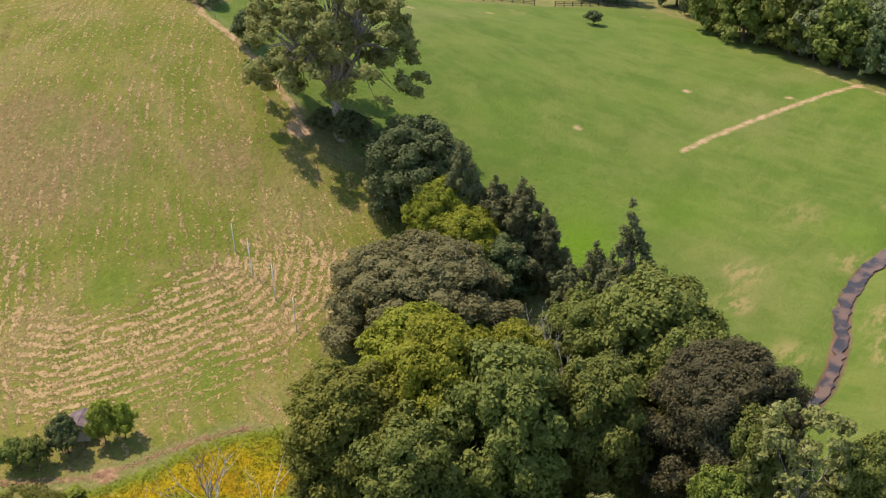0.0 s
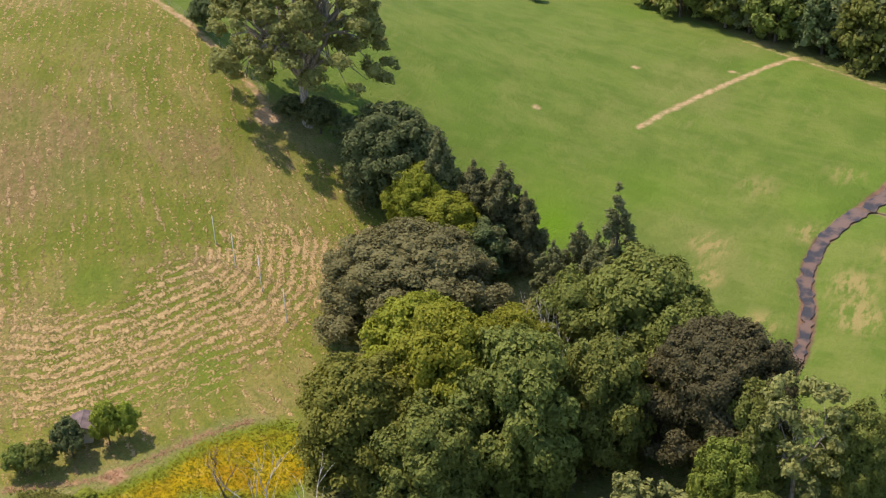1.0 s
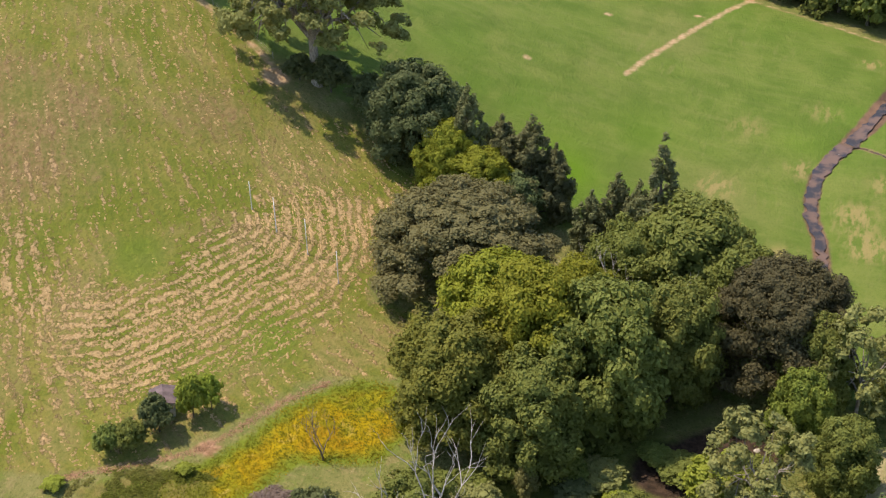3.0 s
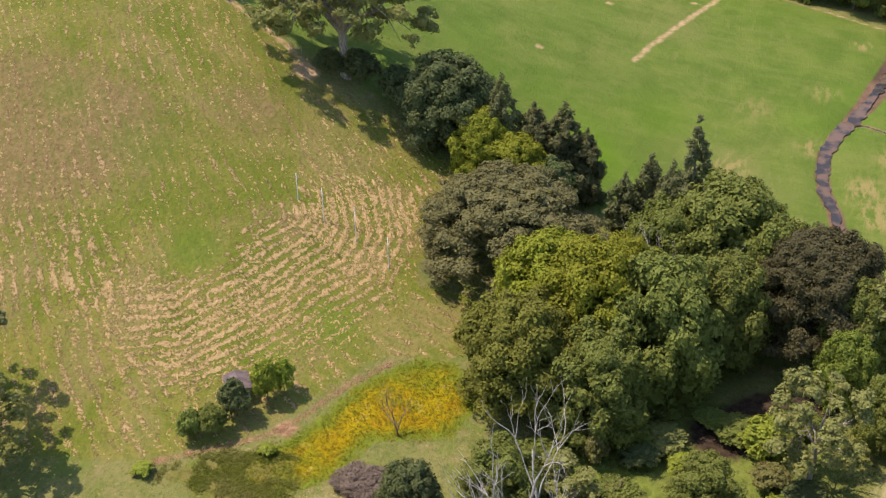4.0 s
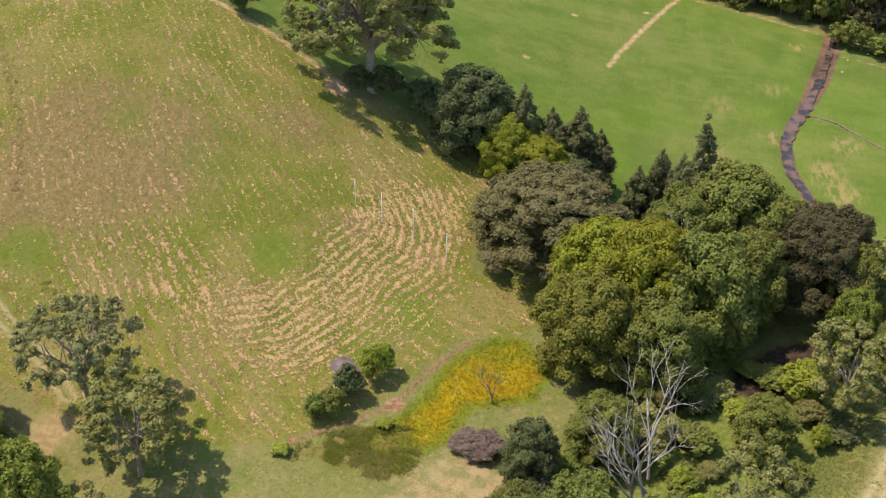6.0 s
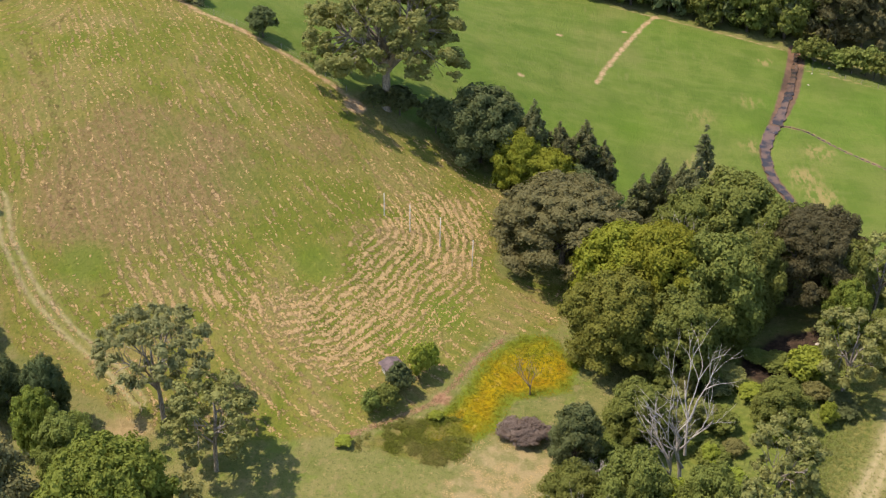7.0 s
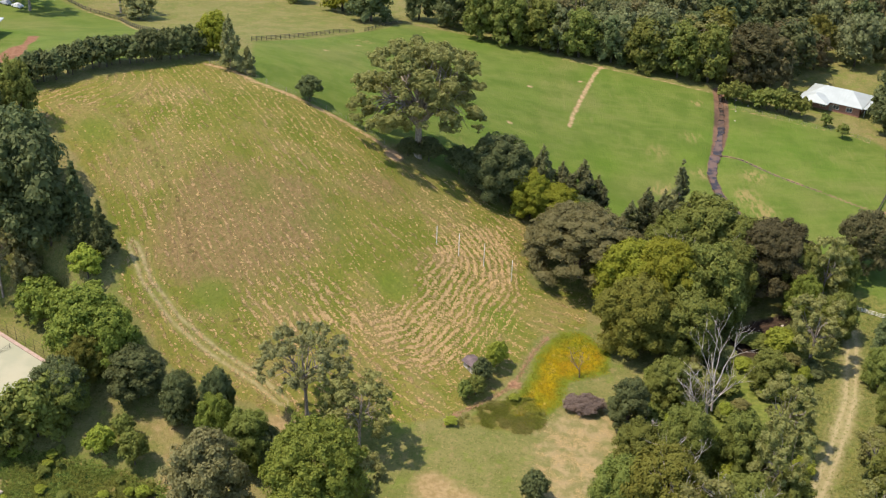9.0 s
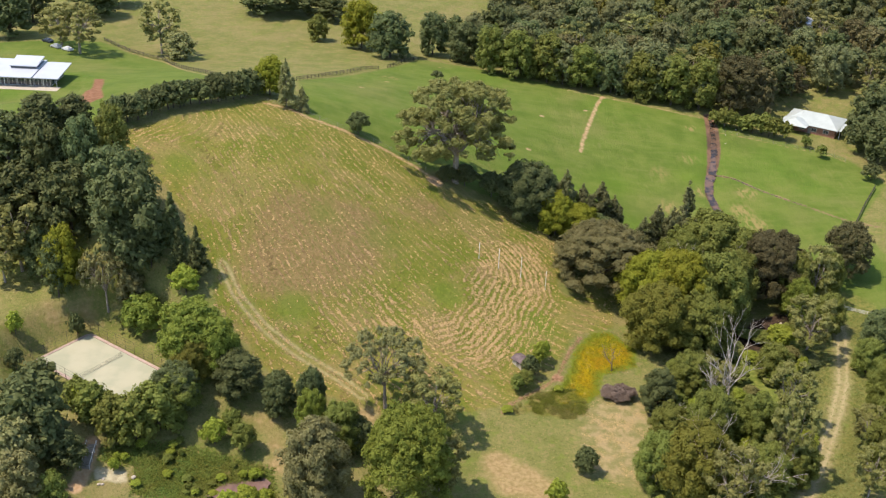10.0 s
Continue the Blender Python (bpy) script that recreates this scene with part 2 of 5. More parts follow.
def ground_z(x, y):
    z = hills(x, y)
    for px, py, inner, outer, level in PADS:
        r = np.hypot(np.asarray(x) - px, np.asarray(y) - py)
        w = np.clip((outer - r) / (outer - inner), 0, 1)
        w = w * w * (3 - 2 * w)
        z = z * (1 - w) + level * w
    s = line_gap(x, y, STREAM)
    z = z - 0.55 * np.exp(-(s / 2.4) ** 2)
    d = line_gap(x, y, DITCH)
    return z - 0.3 * np.exp(-(d / 0.9) ** 2)


def line_gap(x, y, points):
    """Distance from a line of points."""
    x, y = np.asarray(x, float), np.asarray(y, float)
    best = np.full(x.shape, 1e9)
    for (ax, ay), (bx, by) in zip(points[:-1], points[1:]):
        dx, dy = bx - ax, by - ay
        t = np.clip(((x - ax) * dx + (y - ay) * dy) / (dx * dx + dy * dy), 0, 1)
        best = np.minimum(best, np.hypot(x - ax - t * dx, y - ay - t * dy))
    return best


def side_gap(x, y, points):
    """Distance from a line of points, negative on its right."""
    x, y = np.asarray(x, float), np.asarray(y, float)
    best, side = np.full(x.shape, 1e9), np.ones(x.shape)
    for (ax, ay), (bx, by) in zip(points[:-1], points[1:]):
        dx, dy = bx - ax, by - ay
        t = np.clip(((x - ax) * dx + (y - ay) * dy) / (dx * dx + dy * dy), 0, 1)
        gap = np.hypot(x - ax - t * dx, y - ay - t * dy)
        near = gap < best
        best = np.where(near, gap, best)
        side = np.where(near, np.sign(dx * (y - ay) - dy * (x - ax)), side)
    return best * side


def area_gap(x, y, points):
    """Signed distance to an outline, positive inside."""
    x, y = np.asarray(x, float), np.asarray(y, float)
    ring = list(points) + [points[0]]
    inside = np.zeros(x.shape, bool)
    for (ax, ay), (bx, by) in zip(ring[:-1], ring[1:]):
        cross = ((ay > y) != (by > y)) & (x < (bx - ax) * (y - ay) / (by - ay + 1e-12) + ax)
        inside ^= cross
    gap = line_gap(x, y, ring)
    return np.where(inside, gap, -gap)


# ---- small builders ----
def mesh_of(name, verts, faces, material, smooth=False):
    me = bpy.data.meshes.new(name)
    me.from_pydata([tuple(v) for v in verts], [], [tuple(f) for f in faces])
    me.materials.append(material)
    if smooth:
        me.polygons.foreach_set("use_smooth", [True] * len(me.polygons))
    me.update()
    return me


def child(name, me, parent, m=None, label=""):
    ob = new(name, me)
    ob.parent = parent
    if m is not None:
        ob.matrix_basis = m
    return tagged(ob, label)


def part(name, bm, material, parent, label=""):
    me = bpy.data.meshes.new(name)
    bm.to_mesh(me)
    bm.free()
    me.materials.append(material)
    return child(name, me, parent, None, label)


def box(bm, x0, x1, y0, y1, z0, z1, bevel=0.0):
    made = bmesh.ops.create_cube(bm, size=1.0, matrix=Matrix.Translation(((x0 + x1) / 2, (y0 + y1) / 2, (z0 + z1) / 2))
                                 @ Matrix.Diagonal((x1 - x0, y1 - y0, z1 - z0, 1)))
    if bevel:
        edges = {e for v in made["verts"] for e in v.link_edges}
        bmesh.ops.bevel(bm, geom=list(edges), offset=bevel, segments=1, affect="EDGES")
    return bm


def tube(points, radii, sides=6):
    """A bent, tapered tube: vertices and faces."""
    verts, faces = [], []
    pts = [Vector(p) for p in points]
    for i, p in enumerate(pts):
        way = (pts[min(i + 1, len(pts) - 1)] - pts[max(i - 1, 0)]).normalized()
        a = way.orthogonal().normalized()
        b = way.cross(a)
        for k in range(sides):
            ang = 2 * math.pi * k / sides
            verts.append(p + (a * math.cos(ang) + b * math.sin(ang)) * radii[i])
        if i:
            for k in range(sides):
                j = (k + 1) % sides
                faces.append(((i - 1) * sides + k, (i - 1) * sides + j, i * sides + j, i * sides + k))
    faces.append(tuple(range((len(pts) - 1) * sides, len(pts) * sides)))
    return verts, faces


def join(pieces):
    verts, faces = [], []
    for v, f in pieces:
        n = len(verts)
        verts += list(v)
        faces += [tuple(i + n for i in face) for face in f]
    return verts, faces


def empty(name, m, label, category, group="", kind=""):
    ob = new(name)
    ob.empty_display_size = 0.5
    ob.matrix_basis = m
    return tagged(ob, label, category, group, kind)


def icoball(level):
    bm = bmesh.new()
    bmesh.ops.create_icosphere(bm, subdivisions=level, radius=1.0)
    v = np.array([x.co[:] for x in bm.verts])
    f = [tuple(x.index for x in face.verts) for face in bm.faces]
    bm.free()
    return v, f


BALL, BALL_F = icoball(2)
SMALL, SMALL_F = icoball(1)
OCTA = np.array([(1, 0, 0), (-1, 0, 0), (0, 1, 0), (0, -1, 0), (0, 0, 1), (0, 0, -1)], float)
OCTA_F = [(0, 2, 4), (2, 1, 4), (1, 3, 4), (3, 0, 4), (2, 0, 5), (1, 2, 5), (3, 1, 5), (0, 3, 5)]


def leaves(rng, q, v, leaf, shape):
    """Single leaves at q, facing roughly along v: four corners each."""
    count = len(q)
    nrm = v + 0.45 * rng.standard_normal((count, 3)) + np.array((0, 0, 0.25))
    nrm /= np.linalg.norm(nrm, axis=1)[:, None]
    t1 = np.cross(nrm, rng.standard_normal((count, 3)))
    t1 /= np.linalg.norm(t1, axis=1)[:, None]
    t2 = np.cross(nrm, t1)
    s = leaf * (0.55 + 0.8 * rng.random((count, 1)))
    return np.stack([q + t1 * s, q + t2 * s * shape, q - t1 * s, q - t2 * s * shape + nrm * s * 0.2], 1)


def crown_mesh(name, rng, lumps, size, leaf, cover, material, puffs=12, share=0.40, shape=0.6):
    """A dark core, puffs of twigs on each clump, and single leaves on each puff. lumps: rows of x, y, z, radius, flatness."""
    lump = np.array(lumps)
    verts, faces, quads = [], [], []

    def solid(ball, ball_f, middle_at, radius, squash, rough):
        n = len(verts)
        verts.extend(np.array(middle_at) + ball * (radius * (1 + rough * rng.standard_normal(len(ball))))[:, None] * np.array((1, 1, squash)))
        faces.extend(tuple(i + n for i in f) for f in ball_f)

    for k, (x, y, z, r, flat) in enumerate(lumps):
        c0, squash = np.array((x, y, z)), np.array((1, 1, flat))
        solid(SMALL, SMALL_F, c0, 0.56 * r, flat, 0.14)
        u = rng.standard_normal((puffs, 3))
        u[:, 2] += 0.25
        u /= np.linalg.norm(u, axis=1)[:, None]
        c = c0 + u * r * (0.62 + 0.34 * rng.random((puffs, 1))) * squash
        off = c[:, None] - lump[None, :, :3]
        off[..., 2] /= lump[None, :, 4]
        depth = np.linalg.norm(off, axis=2) / lump[None, :, 3]
        depth[:, k] = 9
        c = c[(depth > 0.60).all(axis=1)]
        own = max(6, int(4 * math.pi * r * r * flat * cover * 0.35 / (2 * shape * leaf * leaf)))
        w = rng.standard_normal((own, 3)) + np.array((0, 0, 0.4))
        w /= np.linalg.norm(w, axis=1)[:, None]
        w = w[w[:, 2] > -0.5]
        quads.append(leaves(rng, c0 + w * r * (0.60 + 0.36 * rng.random((len(w), 1))) * squash, w, leaf, shape))
        for p in c:
            pr = r * share * (0.55 + 0.75 * rng.random())
            solid(OCTA, OCTA_F, p, 0.62 * pr, 1.0, 0.18)
            count = max(5, int(4 * math.pi * pr * pr * cover / (2 * shape * leaf * leaf)))
            out = (p - c0) / (np.linalg.norm(p - c0) + 1e-6)
            v = rng.standard_normal((count, 3)) + 0.5 * out + np.array((0, 0, 0.3))
            v /= np.linalg.norm(v, axis=1)[:, None]
            v = v[v[:, 2] > -0.5]
            q = p + v * pr * (0.45 + 0.75 * np.sqrt(rng.random((len(v), 1))))
            quads.append(leaves(rng, q, v + 0.5 * out, leaf, shape))
    q = np.concatenate(quads)
    n = len(verts)
    verts += list(q.reshape(-1, 3))
    faces += [(n + 4 * i, n + 4 * i + 1, n + 4 * i + 2, n + 4 * i + 3) for i in range(len(q))]
    verts = np.array(verts)
    wide = np.percentile(np.hypot(verts[:, 0], verts[:, 1]), 99.0) * 2
    verts *= np.array((size[1] / wide, size[1] / wide, size[0] / np.percentile(verts[:, 2], 99.9)))
    return mesh_of(name, verts, faces, material)


def limbs(rng, height, spread, lumps, radius, fork, material, sides=6):
    """A tapered trunk with bends, and limbs to some of the clumps."""
    lean = rng.normal(0, 0.02, 2) * height
    top = Vector((lean[0], lean[1], height * 0.8))
    pts = [Vector((0, 0, -0.6)), Vector((0, 0, 0.1)), Vector((lean[0] * 0.2, lean[1] * 0.3, height * fork)), top * 0.75 + Vector((0.15, -0.1, 0)), top]
    pieces = [tube(pts, [radius * 1.35, radius * 1.1, radius * 0.85, radius * 0.45, radius * 0.12], sides + 2)]
    if len(lumps) > 20:
        # stout boughs, each carrying its own branches
        ways = sorted(lumps, key=lambda q: math.atan2(q[1], q[0]) + 0.4 * rng.random())
        for k in range(0, len(ways), 7):
            own = ways[k:k + 7]
            aim = sum((Vector(q[:3]) for q in own), Vector()) / len(own)
            start = pts[2].lerp(top, 0.35 * rng.random())
            knee = start.lerp(aim, 0.45) + Vector((rng.normal(0, 0.05), rng.normal(0, 0.05), 0.12)) * (aim - start).length
            elbow = knee.lerp(aim, 0.6) + Vector((rng.normal(0, 0.04), rng.normal(0, 0.04), 0)) * (aim - start).length
            pieces.append(tube([start, start.lerp(knee, 0.5), knee, elbow, aim], [radius * 0.55, radius * 0.46, radius * 0.36, radius * 0.26, radius * 0.14], sides))
            for q in own[::2]:
                s = knee.lerp(elbow, rng.random())
                end = Vector(q[:3])
                bend = s.lerp(end, 0.5) + Vector((rng.normal(0, 0.1), rng.normal(0, 0.1), 0.06)) * (end - s).length
                pieces.append(tube([s, bend, end], [radius * 0.22, radius * 0.15, radius * 0.05], sides - 1))
        lumps = []
    for x, y, z, r, flat in lumps:
        end = Vector((x, y, z))
        t = fork * (0.7 + 0.6 * rng.random())
        start = Vector((lean[0] * t, lean[1] * t, height * t))
        if end.z < start.z + 0.3:
            start.z = max(0.3, end.z - 0.6)
        mid = start.lerp(end, 0.5) + Vector((rng.normal(0, 0.06), rng.normal(0, 0.06), 0.10 - 0.05 * rng.random())) * (end - start).length
        pieces.append(tube([start, start.lerp(mid, 0.55), mid, end], [radius * 0.42, radius * 0.36, radius * 0.27, radius * 0.10], sides))
    v, f = join(pieces)
    return mesh_of("trunk", v, f, material, True)


def lumps_round(rng, h, w, count=26, low=0.12):
    out = [(0, 0, h * 0.55, w * 0.30, 1.1)]
    for i in range(count):
        a, k = i * 2.39996 + rng.normal(0, 0.2), (i + 0.5) / count
        z = low + (0.97 - low) * k
        out_r = math.sqrt(max(0.05, 1 - ((z - 0.45) / 0.55) ** 2)) if z > 0.45 else 0.80 + 0.20 * (z / 0.45)
        r = w * (0.13 + 0.07 * rng.random())
        d = max(0.0, w * 0.5 * out_r - r * 0.8) * (0.88 + 0.2 * rng.random())
        out.append((d * math.cos(a), d * math.sin(a), min(z * h, h - r * 0.7), r, 0.75 + 0.3 * rng.random()))
    return out


def lumps_dome(rng, h, w, count=40):
    out = [(0, 0, h * 0.5, w * 0.36, 0.8)]
    for i in range(count):
        a, k = i * 2.39996 + rng.normal(0, 0.15), (i + 0.5) / count
        d = math.sqrt(k) * w * 0.45
        z = h * (0.16 + 0.76 * math.sqrt(max(0, 1 - k ** 1.6))) + rng.normal(0, 0.02) * h
        out.append((d * math.cos(a), d * math.sin(a), z, w * (0.085 + 0.04 * rng.random()), 0.6))
    for i in range(13):
        a = i * 0.483 + rng.normal(0, 0.12)
        d = w * (0.36 + 0.05 * rng.random())
        out.append((d * math.cos(a), d * math.sin(a), h * (0.14 + 0.20 * rng.random()), w * (0.09 + 0.03 * rng.random()), 0.9))
    return out


def lumps_gum(rng, h, w, count=30, low=0.36):
    out = []
    for i in range(count):
        a, k = i * 2.39996 + rng.normal(0, 0.35), rng.random()
        z = low + (0.94 - low) * ((i + 0.5) / count) ** 0.8
        edge = math.sqrt(max(0.03, 1 - ((z - 0.62) / 0.40) ** 2))
        d = w * 0.43 * edge * (0.45 + 0.55 * math.sqrt(k))
        r = w * (0.055 + 0.05 * rng.random())
        out.append((d * math.cos(a), d * math.sin(a), z * h, r, 0.55 + 0.2 * rng.random()))
    return out


def lumps_umbrella(rng, h, w, count=110, low=0.40):
    """A broad dome of small leaf pads over open limbs, ragged below."""
    out = []
    for i in range(count):
        a, k = i * 2.39996 + rng.normal(0, 0.25), (i + 0.5) / count
        d = w * 0.46 * math.sqrt(k) * (0.93 + 0.12 * rng.random())
        top = low + (0.96 - low) * math.sqrt(max(0.0, 1 - k ** 1.7))
        z = top - (top - low + 0.10) * rng.random() ** 2.4
        out.append((d * math.cos(a), d * math.sin(a), z * h, w * (0.034 + 0.030 * rng.random()), 0.75 + 0.2 * rng.random()))
    return out


def lumps_cone(rng, h, w, count=34, power=1.0):
    out = []
    for i in range(count):
        k = (i + 0.5) / count
        a = i * 2.39996
        r_at = w * 0.5 * (1 - k) ** power
        r = max(w * 0.06, w * 0.15 * (1 - 0.75 * k)) * (0.85 + 0.3 * rng.random())
        d = max(0.0, r_at - r * 0.6)
        out.append((d * math.cos(a), d * math.sin(a), h * (0.06 + 0.90 * k), r, 1.15))
    out += [(0, 0, h * k, w * 0.30 * (1 - k), 1.3) for k in (0.2, 0.35, 0.5, 0.65)]
    return out


def lumps_column(rng, h, w, count=58):
    """A pointed, ragged crown."""
    out = [(0, 0, h * k, w * 0.24 * (1.15 - k), 1.5) for k in (0.25, 0.42, 0.58, 0.72)]
    for i in range(count):
        k = (i + 0.5) / count
        a = i * 2.39996 + rng.normal(0, 0.5)
        r = w * (0.085 + 0.06 * rng.random()) * (1.25 - 0.75 * k)
        d = w * 0.42 * (1 - k) ** 0.45 * (0.40 + 0.75 * rng.random())
        out.append((d * math.cos(a), d * math.sin(a), h * (0.08 + 0.80 * k) + (0.22 * rng.random() - 0.08) * h * (1.1 - k), r, 1.5))
    out.append((0, 0, h * 0.95, w * 0.045, 2.4))
    return out


def lumps_bush(rng, h, w, count=16):
    out = [(0, 0, h * 0.42, w * 0.33, 0.9 * h / w)]
    for i in range(count):
        a, k = i * 2.39996, (i + 0.5) / count
        d = math.sqrt(k) * w * 0.38
        z = h * (0.18 + 0.64 * math.sqrt(1 - k * 0.92)) * (0.92 + 0.16 * rng.random())
        out.append((d * math.cos(a), d * math.sin(a), min(z, h - w * 0.08), w * (0.14 + 0.06 * rng.random()), 0.85))
    return out


# kind: shape, leaf colour, bark, own height and width, leaf size, cover, trunk radius, fork, label, category, variants
KINDS = {
    "gum_big": (lambda g, h, w: lumps_umbrella(g, h, w, 230, 0.42), "gum", BARK_PALE, 27, 28, 0.34, 0.52, 0.75, 0.26, "tall spreading gum tree with pale limbs beside the field path", "tree", 1),
    "gum_front": (lambda g, h, w: lumps_umbrella(g, h, w, 84, 0.60), "grey", BARK_PALE, 19, 21, 0.32, 0.42, 0.42, 0.28, "open-crowned gum tree with pale forked trunk on grass", "tree", 1),
    "gum_mid": (lambda g, h, w: lumps_gum(g, h, w, 48, 0.26), "gum", BARK_PALE, 16, 12, 0.29, 0.45, 0.28, 0.3, "grey-green gum tree with pale slender limbs", "tree", 3),
    "round_green": (lumps_round, "green", BARK_DARK, 16, 15, 0.34, 0.45, 0.35, 0.2, "dense dark green broadleaf tree with rounded crown", "tree", 2),
    "round_mid": (lumps_round, "mid", BARK_DARK, 15, 13, 0.32, 0.45, 0.32, 0.22, "mid-green leafy tree with full uneven crown", "tree", 3),
    "round_dark": (lumps_round, "dark", BARK_DARK, 14, 11, 0.32, 0.45, 0.3, 0.2, "deep green bushy evergreen tree", "tree", 3),
    "round_yellow": (lambda g, h, w: lumps_round(g, h, w, 32), "yellow", BARK_DARK, 18, 16, 0.34, 0.45, 0.35, 0.2, "large yellow-green broadleaf tree in full leaf", "tree", 2),
    "round_olive": (lambda g, h, w: lumps_round(g, h, w, 32), "olive", BARK_DARK, 18, 16, 0.34, 0.45, 0.35, 0.2, "olive-green spreading broadleaf tree", "tree", 2),
    "round_grey": (lumps_round, "grey", BARK_DARK, 15, 12, 0.30, 0.43, 0.28, 0.2, "soft grey-green tree with feathery crown", "tree", 2),
    "round_bright": (lumps_round, "bright", BARK_DARK, 14, 13, 0.34, 0.45, 0.3, 0.2, "bright green broadleaf tree with glossy leaves", "tree", 2),
    "round_court": (lambda g, h, w: lumps_round(g, h, w, 24, 0.05), "mid", BARK_DARK, 10, 9, 0.30, 0.48, 0.25, 0.15, "leafy bright green tree in the row beside the tennis court", "tree", 2),
    "dome_brown": (lambda g, h, w: lumps_dome(g, h, w, 54), "brown", BARK_DARK, 20, 20, 0.27, 0.45, 0.4, 0.2, "broad domed tree with brownish green foliage", "tree", 2),
    "dome_dark": (lambda g, h, w: lumps_dome(g, h, w, 54), "umber", BARK_DARK, 20, 20, 0.27, 0.45, 0.4, 0.2, "broad domed tree with deep brown-green layered foliage", "tree", 1),
    "pine_bright": (lambda g, h, w: lumps_dome(g, h, w, 70), "bright", BARK_DARK, 23, 18, 0.32, 0.45, 0.4, 0.35, "bright green tufted pine with domed crown", "tree", 1),
    "casuarina_dark": (lumps_column, "sheoak", BARK_DARK, 14, 8, 0.27, 0.45, 0.22, 0.2, "dark feathery she-oak with pointed top", "tree", 2),
    "casuarina_grey": (lumps_column, "grey", BARK_PALE, 13, 7, 0.27, 0.43, 0.2, 0.2, "slim grey-green she-oak beside the fence line", "tree", 1),
    "conifer_spire": (lambda g, h, w: lumps_column(g, h, w, 64), "sheoak", BARK_DARK, 16, 5, 0.24, 0.45, 0.2, 0.2, "narrow spire-shaped conifer above the other trees", "tree", 1),
    "conifer_dark": (lumps_cone, "dark", BARK_DARK, 13, 7, 0.27, 0.45, 0.25, 0.2, "dark green cone-shaped conifer at the field edge", "tree", 2),
    "bush_dark": (lumps_bush, "dark", BARK_DARK, 6, 6, 0.31, 0.42, 0.12, 0.15, "dense dark green shrub growing on grass", "shrub", 2),
    "bush_mid": (lumps_bush, "mid", BARK_DARK, 6, 6, 0.31, 0.42, 0.12, 0.15, "leafy mid-green shrub with rounded outline", "shrub", 2),
    "bush_bright": (lumps_bush, "lime", BARK_DARK, 6, 6, 0.31, 0.42, 0.12, 0.15, "bright yellow-green shrub in full sunlight", "shrub", 2),
    "bush_olive": (lumps_bush, "gum", BARK_DARK, 6, 6, 0.31, 0.42, 0.12, 0.15, "grey-olive shrub among gully undergrowth", "shrub", 2),
    "bush_round": (lumps_bush, "dark", BARK_DARK, 6, 5.5, 0.21, 0.50, 0.15, 0.12, "neat round dark green tree beside the sandy fence path", "tree", 1),
    "bush_purple": (lumps_bush, "purple", BARK_DARK, 5, 9, 0.21, 0.45, 0.12, 0.15, "purplish leafless-looking thicket at the swamp edge", "shrub", 1),
    "wood_mid": (lambda g, h, w: lumps_round(g, h, w, 20), "wood", BARK_DARK, 17, 15, 0.40, 0.38, 0.35, 0.2, "mid-green tree of the woodland behind the paddock", "tree", 2),
    "wood_brown": (lambda g, h, w: lumps_dome(g, h, w, 26), "brown", BARK_DARK, 18, 16, 0.44, 0.36, 0.35, 0.2, "brown-green domed tree of the woodland", "tree", 1),
    "wood_olive": (lambda g, h, w: lumps_round(g, h, w, 20), "olive", BARK_DARK, 17, 14, 0.44, 0.36, 0.35, 0.2, "olive tree of the woodland behind the paddock", "tree", 1),
    "wood_dark": (lambda g, h, w: lumps_round(g, h, w, 20), "dark", BARK_DARK, 17, 14, 0.44, 0.36, 0.35, 0.2, "deep green tree of the woodland behind the paddock", "tree", 2),
    "wood_gum": (lambda g, h, w: lumps_gum(g, h, w, 24, 0.4), "gum", BARK_PALE, 22, 14, 0.40, 0.41, 0.3, 0.3, "pale-trunked gum tree of the woodland", "tree", 2),
}
MADE = {}


def near_stretch(x, y):
    """The middle of the plan, where the trees have the finest leaves."""
    return -70 < x < 100 and -95 < y < 40


